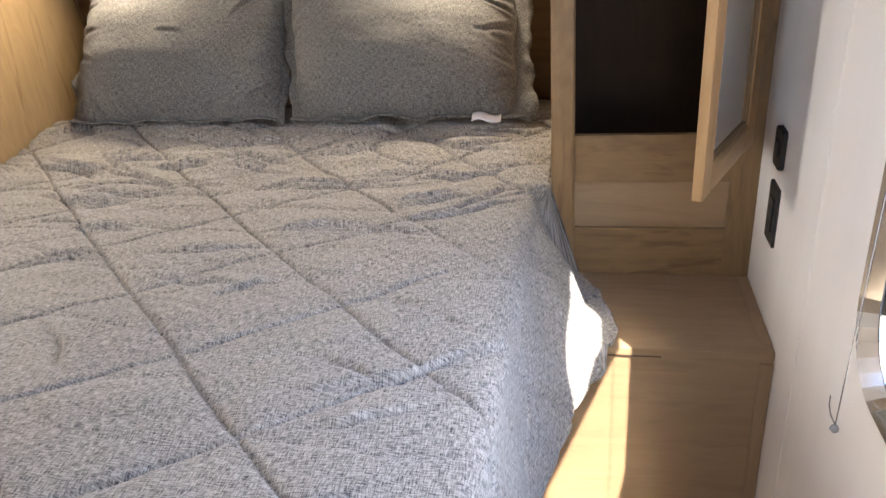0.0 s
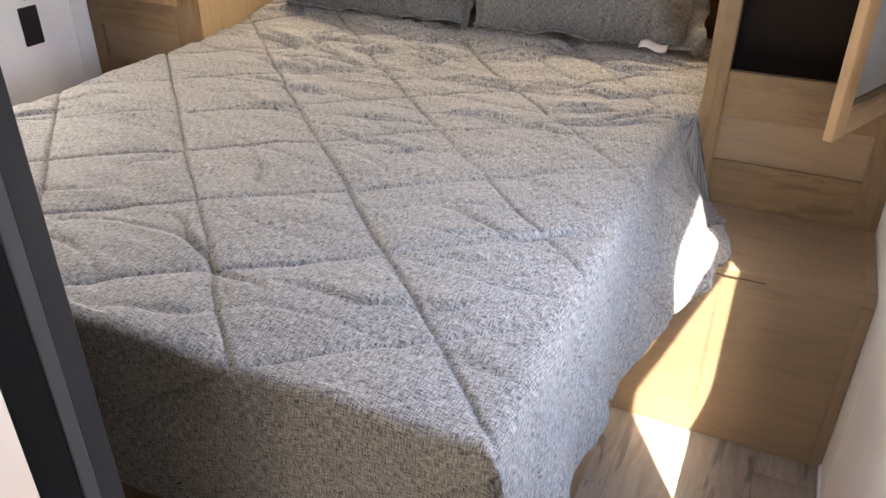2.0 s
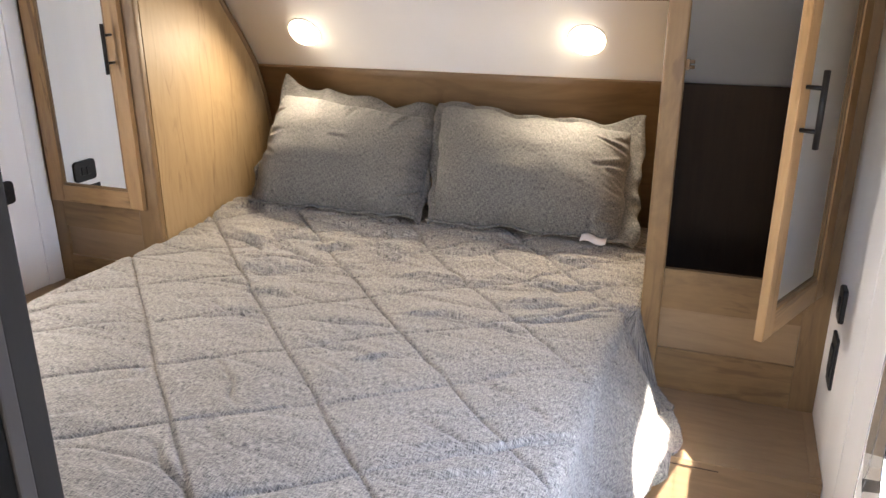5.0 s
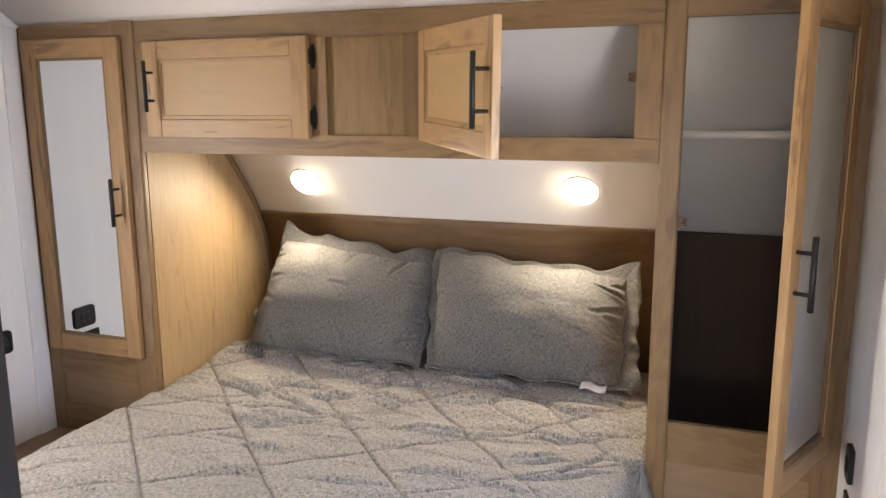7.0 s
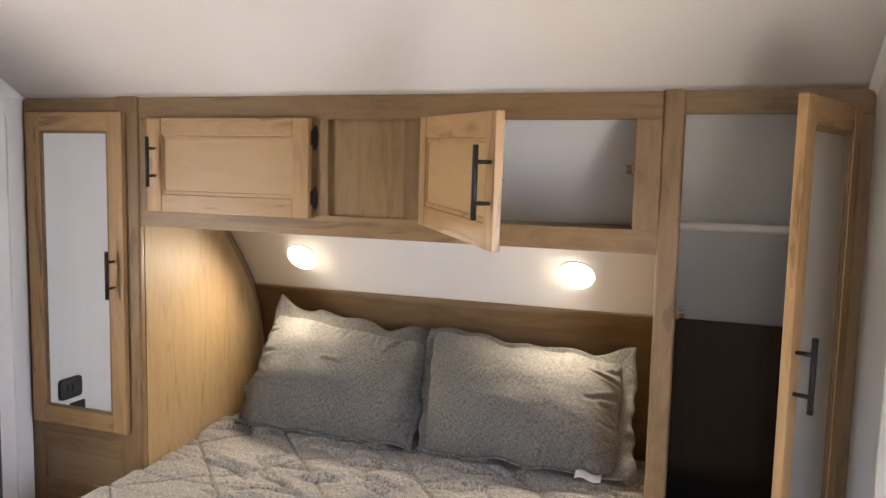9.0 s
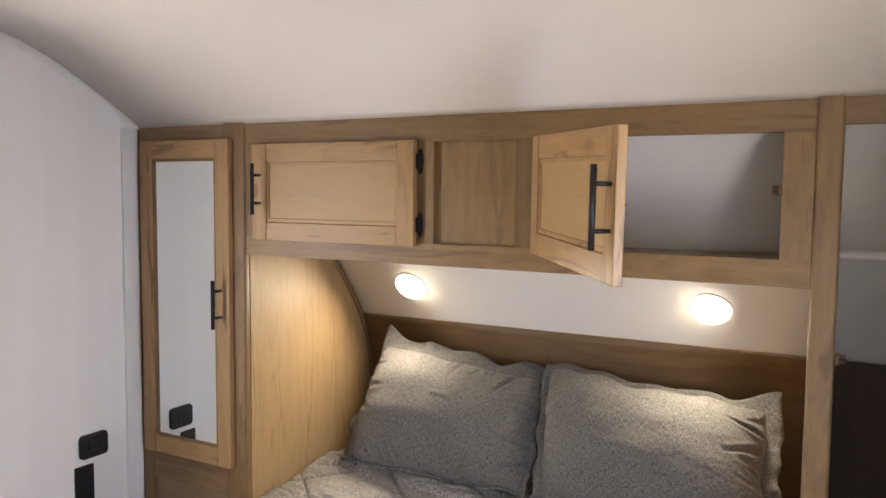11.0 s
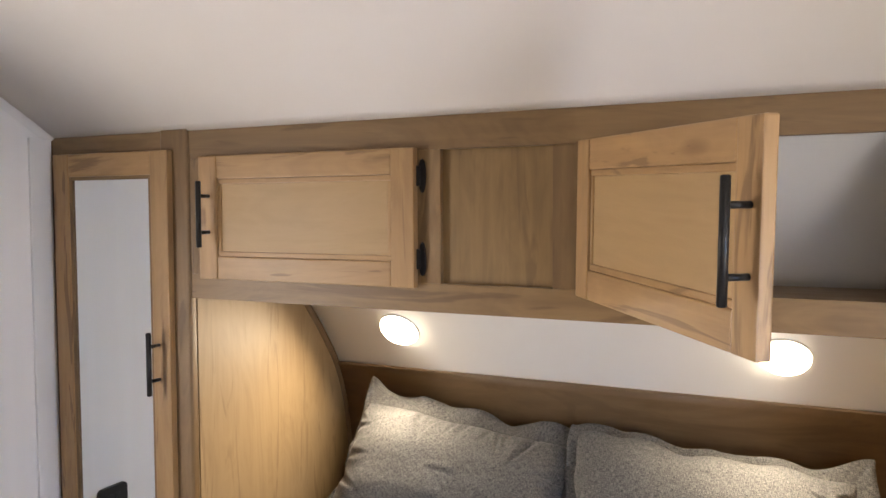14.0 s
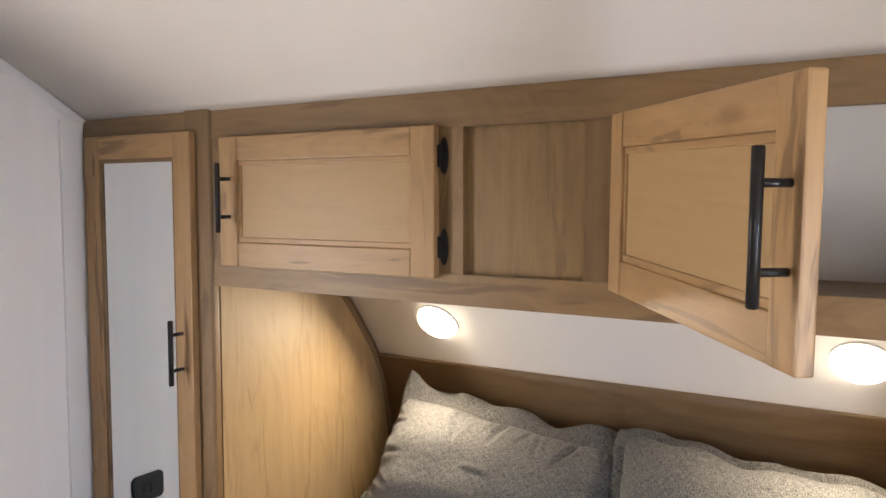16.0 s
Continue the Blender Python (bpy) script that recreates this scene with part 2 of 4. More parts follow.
def rounded(w, h, r, n=8):
    """Corner-rounded rectangle about the origin as 2D points, anticlockwise."""
    pts = []
    for cx, cy, a0 in ((w / 2 - r, h / 2 - r, 0), (-w / 2 + r, h / 2 - r, 90), (-w / 2 + r, -h / 2 + r, 180), (w / 2 - r, -h / 2 + r, 270)):
        for i in range(n + 1):
            a = radians(a0 + 90 * i / n)
            pts.append((cx + r * math.cos(a), cy + r * math.sin(a)))
    return pts


def add_plate(bm, w, h, r, depth, m, bevel=0.002):
    """A rounded plate in the local xz-plane whose face looks along -y, set by m."""
    pts = rounded(w, h, r)
    back = [bm.verts.new(m @ Vector((x, 0, z))) for x, z in pts]
    mid = [bm.verts.new(m @ Vector((x, -depth + bevel, z))) for x, z in pts]
    k = 1 - 2 * bevel / max(w, h)
    front = [bm.verts.new(m @ Vector((x * k, -depth, z * k))) for x, z in pts]
    n = len(pts)
    for lo, hi in ((back, mid), (mid, front)):
        for i in range(n):
            bm.faces.new((lo[i], lo[(i + 1) % n], hi[(i + 1) % n], hi[i]))
    bm.faces.new(front)


def add_ring(bm, outer, inner, place, d0, d1):
    """A flat ring between two loops of equal length, from depth d0 (outer) to d1 (inner), with a lip behind."""
    n = len(outer)
    a = [bm.verts.new(place(x, y, 0)) for x, y in outer]
    b = [bm.verts.new(place(x, y, d0)) for x, y in outer]
    c = [bm.verts.new(place(x, y, d1)) for x, y in inner]
    e = [bm.verts.new(place(x, y, 0)) for x, y in inner]
    for lo, hi in ((a, b), (b, c), (c, e), (e, a)):
        for i in range(n):
            bm.faces.new((lo[i], lo[(i + 1) % n], hi[(i + 1) % n], hi[i]))


def holed_wall(name, x0, x1, y0, y1, z0, z1, holes, material, label):
    """An upright wall in the yz-plane, from x0 (room side) to x1, with rounded holes (yc, zc, w, h, r) through it."""
    bm = bmesh.new()
    loops = [[(y0, z0), (y1, z0), (y1, z1), (y0, z1)]]
    for yc, zc, w, h, r in holes:
        loops.append([(yc + a, zc + b) for a, b in rounded(w, h, r)])
    edges = []
    for lp in loops:
        vs = [bm.verts.new((x0, a, b)) for a, b in lp]
        edges += [bm.edges.new((vs[i], vs[(i + 1) % len(vs)])) for i in range(len(vs))]
    bmesh.ops.triangle_fill(bm, use_beauty=True, use_dissolve=False, edges=edges)
    ret = bmesh.ops.extrude_face_region(bm, geom=list(bm.faces))
    bmesh.ops.translate(bm, vec=(x1 - x0, 0, 0), verts=[g for g in ret["geom"] if isinstance(g, bmesh.types.BMVert)])
    bmesh.ops.recalc_face_normals(bm, faces=list(bm.faces))
    return tagged(part(name, bm, material), label, "wall", kind="structure")


# ---- the shell ----
XL, XR = -1.225, 1.197          # inner faces of the side walls
REAR = -5.0
WIN = (-0.915, 1.22, 0.402, 0.992)  # window: middle along the wall, middle height, width, height of the outer rim
HOLE = (WIN[0], WIN[1], WIN[2] - 0.02, WIN[3] - 0.02, 0.09)
holed_wall("wall_right", XR, XR + 0.04, REAR, 0.75, -0.02, 2.2, [HOLE, (-3.2, 1.45, 1.2, 0.7, 0.08)], WALL, "white vinyl side wall with a rounded window")
holed_wall("wall_left", XL, XL - 0.04, REAR, 0.75, -0.02, 2.2, [HOLE, (-3.2, 1.45, 1.2, 0.7, 0.08)], WALL, "white vinyl side wall with faint upright streaks")
# unseen end walls, added to close the room round the rear fill opening
for nm, dims in (("wall_rear_left", (XL - 0.04, 0.55, REAR - 0.05, REAR, -0.02, 2.2)), ("wall_rear_right", (1.15, XR + 0.04, REAR - 0.05, REAR, -0.02, 2.2)),
                 ("wall_rear_low", (0.55, 1.15, REAR - 0.05, REAR, -0.02, 1.18)), ("wall_rear_high", (0.55, 1.15, REAR - 0.05, REAR, 1.85, 2.2))):
    tagged(box(nm, dims, WALL), "plain white wall, unseen, added to close the far end of the trailer", "wall", kind="structure")

NOSE = [(-0.90, 2.128), (-0.70, 2.115), (-0.56, 2.092), (-0.443, 2.066), (-0.347, 2.035), (-0.243, 1.986), (-0.09, 1.899), (0.0, 1.843),
        (0.10, 1.785), (0.20, 1.705), (0.30, 1.598), (0.38, 1.500), (0.44, 1.418), (0.49, 1.358), (0.541, 1.295), (0.605, 1.203), (0.65, 1.097),
        (0.674, 0.985), (0.688, 0.85), (0.695, 0.60), (0.695, 0.0)]


def smooth_line(pts, steps):
    """Catmull-Rom through the points."""
    out = []
    for i in range(len(pts) - 1):
        p0, p1, p2, p3 = pts[max(i - 1, 0)], pts[i], pts[i + 1], pts[min(i + 2, len(pts) - 1)]
        for k in range(steps):
            t = k / steps
            out.append(tuple(0.5 * (2 * b + (c - a) * t + (2 * a - 5 * b + 4 * c - d) * t * t + (3 * b - a - 3 * c + d) * t ** 3) for a, b, c, d in zip(p0, p1, p2, p3)))
    return out + [pts[-1]]


def swept(name, line, x0, x1, thick, material):
    """A sheet of that thickness along a (y, z) line, between x0 and x1, thickened outwards."""
    bm = bmesh.new()
    rows = []
    for i, (y, z) in enumerate(line):
        a, b = line[max(i - 1, 0)], line[min(i + 1, len(line) - 1)]
        t = Vector((b[0] - a[0], b[1] - a[1])).normalized()
        n = Vector((-t.y, t.x)) * thick
        rows.append([bm.verts.new((x, y + o * n.x, z + o * n.y)) for o in (0, 1) for x in (x0, x1)])
    for p, q in zip(rows, rows[1:]):
        bm.faces.new((p[0], p[1], q[1], q[0]))
        bm.faces.new((p[2], q[2], q[3], p[3]))
        bm.faces.new((p[0], q[0], q[2], p[2]))
        bm.faces.new((p[1], p[3], q[3], q[1]))
    bm.faces.new((rows[0][0], rows[0][2], rows[0][3], rows[0][1]))
    bm.faces.new((rows[-1][0], rows[-1][1], rows[-1][3], rows[-1][2]))
    bmesh.ops.recalc_face_normals(bm, faces=list(bm.faces))
    return part(name, bm, material, smooth=True)


nose = smooth_line(NOSE, 4)
cut = [i for i, p in enumerate(nose) if p[0] >= 0.0][0]
tagged(swept("ceiling", [(REAR, 2.13), (-2.0, 2.13), (-1.2, 2.13)] + nose[:cut + 1], XL, XR, 0.04, CEIL), "smooth white ceiling curving down towards the front", "ceiling", kind="structure")
tagged(swept("wall_front", nose[cut:], XL, XR, 0.04, FRONT), "white curved front wall above the headboard", "wall", kind="structure")

# trims on the side walls
tagged(box("trim_left_corner", (XL, XL + 0.009, -0.066, -0.004, 0.50, 1.842), WHITE, grain="z", bevel=0.003), "white upright batten on the side wall", "trim", kind="structure")
tagged(box("trim_right_seam", (XR - 0.0012, XR, -0.4425, -0.4395, 0.0, 2.05), WHITE, grain="z", bevel=0.0004), "fine upright seam in the wallboard", "trim", kind="structure")


def cove(name, x, side):
    bm = bmesh.new()
    line = [p for p in nose[:cut + 1]]
    line = [(REAR, 2.13), (-1.2, 2.13)] + line
    rows = []
    for y, z in line:
        rows.append([bm.verts.new((x, y, z - 0.020)), bm.verts.new((x + side * 0.006, y, z - 0.007)), bm.verts.new((x + side * 0.018, y, z - 0.001))])
    for p, q in zip(rows, rows[1:]):
        for i in (0, 1):
            bm.faces.new((p[i], p[i + 1], q[i + 1], q[i]))
    return tagged(part(name, bm, WHITE, smooth=True), "thin white cove where wall meets ceiling", "trim", kind="structure")


cove("trim_cove_left", XL, 1)
cove("trim_cove_right", XR, -1)

# partition at the foot of the bed, with a pocket for the sliding door
JX = 0.45
tagged(box("wall_partition", (XL, JX - 0.004, -1.563, -1.532, 0, 2.128), GREY, grain="z"), "thin dark grey partition wall at the foot of the bed", "wall", kind="structure")
tagged(box("wall_partition_rear", (XL, JX, -1.640, -1.604, 0, 2.128), BEIGE, grain="z"), "beige partition panel facing the living area", "wall", kind="structure")
jamb = tagged(box("trim_jamb", (JX - 0.004, JX, -1.553, -1.530, 0, 2.128), GREY, grain="z", bevel=0.001), "dark grey jamb of the sliding door", "trim", kind="structure")
tagged(box("trim_jamb_edge", (JX - 0.004, JX + 0.001, -1.567, -1.553, 0, 2.128), GREY_EDGE, grain="z", bevel=0.002), "grey edge strip beside the door pocket", "trim", kind="structure")
tagged(box("door_1", (-0.35, JX - 0.001, -1.6035, -1.5675, 0.01, 2.10), MATT_BLACK, grain="z"), "black sliding door pushed back into its pocket", "door", kind="structure")


# ---- windows ----
def window(name, x, side, label):
    """A rounded window on a side wall; side is the way into the room."""
    win = tagged(new(name), label, "window", kind="structure")
    yc, zc, w, h = WIN

    def place(a, b, d):
        return Vector((x + side * d, yc + a, zc + b))
    o, i1, i2 = rounded(w, h, 0.11), rounded(w - 0.018, h - 0.018, 0.102), rounded(w - 0.046, h - 0.046, 0.088)
    i3 = rounded(w - 0.052, h - 0.055, 0.085)
    bm = bmesh.new()
    add_ring(bm, o, i1, place, 0.018, 0.023)
    part("window_frame", bm, BLACK, win, "black outer rim", smooth=False)
    bm = bmesh.new()
    add_ring(bm, i1, i2, lambda a, b, d: place(a, b, d), 0.023, -0.012)
    part("bevel_ring", bm, CHROME, win, "polished aluminium inner bevel", smooth=False)
    bm = bmesh.new()
    add_ring(bm, i2, i3, lambda a, b, d: place(a, b, d - 0.018), 0.008, 0.004)
    part("seal", bm, BLACK, win, "black rubber seal")
    bm = bmesh.new()
    add_box(bm, x - side * 0.03, x - side * 0.012, yc - w / 2 + 0.03, yc + w / 2 - 0.03, 1.34, 1.40, "y")
    part("window_bar", bm, BLACK, win, "black bar between the panes")
    bm = bmesh.new()
    add_box(bm, x - side * 0.028, x - side * 0.024, yc - w / 2 + 0.03, yc + w / 2 - 0.03, zc - h / 2 + 0.03, zc + h / 2 - 0.03, "y", bevel=0)
    g = part("pane", bm, GLASS, win)
    g.visible_shadow = False
    return win


window("window_1", XR, -1, "rounded window with black rim and bright metal bevel")
window("window_2", XL, 1, "rounded window in the opposite side wall")


# ---- cabinet fronts ----
def frame_piece(top, name, dims, grain, bevel=0.001, segments=2):
    """A stile or rail of a face frame, a part of its cabinet."""
    bm = bmesh.new()
    add_box(bm, *dims, grain, bevel, segments)
    o = part(name, bm, WOOD_FRAME, top)
    o.matrix_parent_inverse = top.matrix_basis.inverted()


def add_handle(bm, x, z0, z1, y, r=0.006):
    add_tube(bm, (x, y - 0.033, z0), (x, y - 0.033, z1), r)
    for z in (z0 + (z1 - z0) * 0.225, z1 - (z1 - z0) * 0.225):
        add_tube(bm, (x, y - 0.033, z), (x, y, z), r * 0.72)


def cabinet_door(parent, w, h, hinge, at, rail=0.052, mirror=False, handle_z=(0, 0), handle_dx=0.03):
    """A framed door. Local: x from the hinge edge 0 to +-w (hinge 1: opens on its right from a left hinge; -1 mirrored), z from 0 to h, front at y = -0.02."""
    s = hinge
    st = rail * (0.95 if mirror else 1.0)
    bm = bmesh.new()
    if mirror:
        add_box(bm, min(s * st, s * (w - st)), max(s * st, s * (w - st)), -0.0045, 0.001, rail, h - rail, "z", 0)
        door = part("door", bm, BROWN_BOARD, parent, "framed maple door with a tall mirror")
    else:
        add_box(bm, min(s * st, s * (w - st)), max(s * st, s * (w - st)), -0.0125, -0.005, rail, h - rail, "x", 0)
        door = part("door", bm, WOOD_PANEL, parent, "framed maple door with a flat panel")
    door.matrix_world = at

    def b(name, a0, a1, c0, c1, y0, y1, grain, bev=0.003, material=WOOD_DOOR):
        bm = bmesh.new()
        add_box(bm, min(s * a0, s * a1), max(s * a0, s * a1), y0, y1, c0, c1, grain, bev)
        part(name, bm, material, door)
    b("stile", 0, st, 0, h, -0.020, -0.001, "z")
    b("stile", w - st, w, 0, h, -0.020, -0.001, "z")
    b("rail", st, w - st, h - rail, h, -0.0193, -0.001, "x")
    b("rail", st, w - st, 0, rail, -0.0193, -0.001, "x")
    if not mirror:
        # step moulding inside the frame
        for a0, a1, c0, c1, g in ((st, w - st, h - rail - 0.011, h - rail, "x"), (st, w - st, rail, rail + 0.011, "x"), (st, st + 0.009, rail + 0.011, h - rail - 0.011, "z"), (w - st - 0.009, w - st, rail + 0.011, h - rail - 0.011, "z")):
            b("moulding", a0, a1, c0, c1, -0.0155, -0.002, g, 0.002)
    else:
        bm = bmesh.new()
        add_box(bm, min(s * (st - 0.004), s * (w - st + 0.004)), max(s * (st - 0.004), s * (w - st + 0.004)), -0.012, -0.005, rail - 0.004, h - rail + 0.004, "x", 0)
        part("mirror", bm, MIRROR, door, "tall mirror pane")
        for a0, a1, c0, c1, g in ((st - 0.001, st + 0.009, rail, h - rail, "z"), (w - st - 0.009, w - st + 0.001, rail, h - rail, "z"), (st + 0.009, w - st - 0.009, rail, rail + 0.009, "x"), (st + 0.009, w - st - 0.009, h - rail - 0.009, h - rail, "x")):
            b("bead", a0, a1, c0, c1, -0.0165, -0.0122, g, 0.0015, WOOD_FRAME)
    bm = bmesh.new()
    add_handle(bm, s * (w - handle_dx), handle_z[0], handle_z[1], -0.020)
    part("handle", bm, BLACK_METAL, door, "black bar handle", smooth=True)
    return door


def add_hinge(bm, x, z, y):
    """An oval black hinge leaf with a barrel."""
    pts = [(0.009 * math.cos(a), 0.034 * math.sin(a)) for a in (2 * math.pi * k / 20 for k in range(20))]
    lo = [bm.verts.new((x + a, y, z + b)) for a, b in pts]
    hi = [bm.verts.new((x + a * 0.8, y - 0.004, z + b * 0.94)) for a, b in pts]
    for k in range(20):
        bm.faces.new((lo[k], lo[(k + 1) % 20], hi[(k + 1) % 20], hi[k]))
    bm.faces.new(hi)
    add_tube(bm, (x - 0.006, y - 0.006, z - 0.02), (x - 0.006, y - 0.006, z + 0.02), 0.0045, 10)


# overhead cabinet
SOFF, OTOP = 1.458, 1.868
overhead = thing("overhead_cabinet", "maple overhead cabinet above the bed, one door open", "cabinet", at=pose(0, 0, SOFF))
OPEN_Z = (1.515, 1.778)
frame_piece(overhead, "rail", (-0.765, 0.755, 0.0, 0.02, OPEN_Z[1], OTOP), "x")
frame_piece(overhead, "rail", (-0.765, 0.755, 0.0, 0.02, SOFF, OPEN_Z[0]), "x")
for xa, xb in ((-0.765, -0.68), (-0.205, -0.127), (0.100, 0.185), (0.695, 0.755)):
    frame_piece(overhead, "stile", (xa, xb, 0.0006, 0.02, *OPEN_Z), "z", 0.0008)
bm = bmesh.new()
add_box(bm, -0.1275, 0.1005, 0.0135, 0.0185, OPEN_Z[0] - 0.0005, OPEN_Z[1] + 0.0005, "z", 0)
centre = part("fixed_panel", bm, WOOD_RECESS, overhead, "recessed panel between the doors")
bm = bmesh.new()
add_box(bm, -0.765, 0.755, 0.02, 0.395, SOFF + 0.001, SOFF + 0.012, "x", 0.0005)
bottom = part("bottom_board", bm, WOOD_FRAME, overhead)
bm = bmesh.new()
add_box(bm, -0.205 + 0.078, -0.205 + 0.09, 0.02, 0.17, SOFF + 0.013, 1.72, "z", 0.0005)
divider = part("divider", bm, WOOD_LOW, overhead)
bm = bmesh.new()
add_box(bm, 0.140, 0.152, 0.02, 0.17, SOFF + 0.013, 1.72, "z", 0.0005)
divider2 = part("divider", bm, WOOD_LOW, overhead)
for o in (centre, bottom, divider, divider2):
    o.matrix_parent_inverse = overhead.matrix_world.inverted()
DH = 0.276


def parented(door, top):
    """Keeps a door's world pose under its cabinet."""
    m = door.matrix_basis.copy()
    door.parent = top
    door.matrix_parent_inverse = top.matrix_basis.inverted()
    door.matrix_basis = m


bm = bmesh.new()
add_box(bm, 0.153, 0.754, 0.0205, 0.372, 1.488, 1.501, "x", 0.0005)
shelf = part("inner_floor", bm, WOOD_LOW, overhead, "maple floor inside the cabinet")
shelf.matrix_parent_inverse = overhead.matrix_world.inverted()
d1 = cabinet_door(None, 0.546, DH, -1, pose(-0.175, -0.001, 1.506), handle_z=(0.073, 0.219), handle_dx=0.030)
parented(d1, overhead)
for z in (1.727, 1.563):
    bm = bmesh.new()
    add_hinge(bm, -0.166, z, -0.0005)
    h1 = part("hinge", bm, BLACK_METAL, overhead, "black oval hinge")
    h1.matrix_parent_inverse = overhead.matrix_world.inverted()
d2 = cabinet_door(None, 0.539, DH, 1, pose(0.163, -0.004, 1.5055, 0, 0, -52.85) @ pose(0, 0, 0, 0, 1.79, 0), handle_z=(0.061, 0.209), handle_dx=0.019)
parented(d2, overhead)
bm = bmesh.new()
add_box(bm, 0.688, 0.6945, 0.003, 0.017, 1.648, 1.672, "z", 0.001)
add_tube(bm, (0.676, 0.010, 1.665), (0.688, 0.010, 1.665), 0.0045, 10)
add_tube(bm, (0.676, 0.010, 1.654), (0.688, 0.010, 1.654), 0.0045, 10)
catch = part("catch", bm, BRASS, overhead, "small brown roller catch")
catch.matrix_parent_inverse = overhead.matrix_world.inverted()
bm = bmesh.new()
bmesh.ops.create_cone(bm, cap_ends=True, segments=10, radius1=0.005, radius2=0.001, depth=0.016, matrix=pose(0.505, 0.007, 0.140, -90))
part("strike", bm, BRASS, d2, "small pointed catch strike")


# tall closets either side of the bed
def closet(x0, x1, inner, label, opening, lower):
    """x0..x1 face; inner is the x of the bed side (its side panel stands there)."""
    top = thing("closet", label, "closet", at=pose((x0 + x1) / 2, 0, 0))
    inv = top.matrix_world.inverted()
    made = []
    xa, xb, za, zb = opening
    frame_piece(top, "rail", (x0, x1, -0.002, 0.018, zb, 1.868), "x", 0.002)
    frame_piece(top, "rail", (xa, xb, 0.0, 0.018, 0.705, za), "x")
    frame_piece(top, "rail", (xa, xb, 0.0, 0.018, 0.476 if inner > 0 else 0.506, lower), "x")
    s = 1 if inner < 0 else -1
    for a, b in ((x0, xa), (xb, x1)):
        bed_side = (b == x1 and inner < 0) or (a == x0 and inner > 0)
        frame_piece(top, "stile", (a, b, -0.006 if bed_side else -0.001, 0.018, 0.0, 1.868 if bed_side else zb), "z", 0.009 if bed_side else 0.0015, 4)
    bm = bmesh.new()
    add_box(bm, xa - 0.001, xb + 0.001, 0.009, 0.016, lower - 0.001, 0.706, "x", 0)
    made.append(part("lower_panel", bm, WOOD_LOW, top, "flat recessed maple panel"))
    # side panel towards the bed, its back edge following the curve of the wall
    bm = bmesh.new()
    prof = [(0.018, 0.0), (0.018, 1.846)] + [(y - 0.004, z - 0.002) for y, z in nose[cut:] if y > 0.06]
    px = (inner, inner - s * 0.014)
    lo = [bm.verts.new((px[0], y, z)) for y, z in prof]
    hi = [bm.verts.new((px[1], y, z)) for y, z in prof]
    n = len(prof)
    f1, f2 = bm.faces.new(lo), bm.faces.new(hi)
    for i in range(n):
        bm.faces.new((lo[i], lo[(i + 1) % n], hi[(i + 1) % n], hi[i]))
    bmesh.ops.recalc_face_normals(bm, faces=list(bm.faces))
    uv = bm.loops.layers.uv.verify()
    for f in bm.faces:
        for l in f.loops:
            l[uv].uv = (l.vert.co.z + 2.3, l.vert.co.y + l.vert.co.x)
    made.append(part("side_panel", bm, WOOD_SIDE, top, "broad maple side panel"))
    # curved edge trim where that panel meets the front wall
    bm = bmesh.new()
    line = [p for p in nose[cut:] if 0.40 < p[0] and p[1] > 0.72]
    rows = []
    for i, (y, z) in enumerate(line):
        a, b = line[max(i - 1, 0)], line[min(i + 1, len(line) - 1)]
        t = Vector((0, b[0] - a[0], b[1] - a[1])).normalized()
        nrm = Vector((0, t.z, -t.y))
        if nrm.y > 0:
            nrm = -nrm
        c = Vector((inner, y, z))
        rows.append([bm.verts.new(c + nrm * p + Vector((s * q, 0, 0))) for p, q in ((0.001, 0), (0.001, 0.010), (0.014, 0.010), (0.017, 0.007), (0.017, 0))])
    for p, q in zip(rows, rows[1:]):
        for i in range(4):
            bm.faces.new((p[i], p[i + 1], q[i + 1], q[i]))
    bmesh.ops.recalc_face_normals(bm, faces=list(bm.faces))
    made.append(part("edge_trim", bm, WOOD_HEAD, top, "brown edge trim", smooth=True))
    for o in made:
        o.matrix_parent_inverse = inv
    return top


left = closet(XL, -0.765, -0.765, "tall maple closet with a closed mirrored door", (-1.172, -0.850, 0.80, 1.742), 0.60)
dl = cabinet_door(None, 0.378, 1.000, 1, pose(-1.190, -0.003, 0.800), rail=0.056, mirror=True, handle_z=(0.432, 0.579), handle_dx=0.034)
parented(dl, left)
right = closet(0.755, XR, 0.755, "tall maple closet with its mirrored door standing open", (0.806, 1.138, 0.812, 1.790), 0.592)
dr = cabinet_door(None, 0.350, 1.005, -1, pose(1.154, -0.008, 0.798, 0, 0, 66.5), rail=0.056, mirror=True, handle_z=(0.405, 0.552), handle_dx=0.026)
parented(dr, right)
bm = bmesh.new()
add_tube(bm, (0.770, 0.20, 1.518), (XR - 0.001, 0.20, 1.518), 0.011, 16)
rod = part("hanging_rod", bm, WHITE, right, "white hanging rod", smooth=True)
bm = bmesh.new()
add_box(bm, 0.771, XR - 0.001, 0.575, 0.585, 0.02, 1.205, "z", 0)
back = part("back_board", bm, BROWN_BOARD, right, "dark brown back board")
bm = bmesh.new()
add_box(bm, 0.771, XR - 0.001, 0.02, 0.575, 0.515, 0.526, "x", 0)
deck = part("closet_floor", bm, BROWN_BOARD, right, "dark brown closet floor")
bm = bmesh.new()
add_box(bm, 0.7695, 0.7705, 0.0185, 0.57, 0.527, 1.46, "z", 0)
lining = part("lining", bm, BROWN_BOARD, right, "dark brown inside of the closet")
bm = bmesh.new()
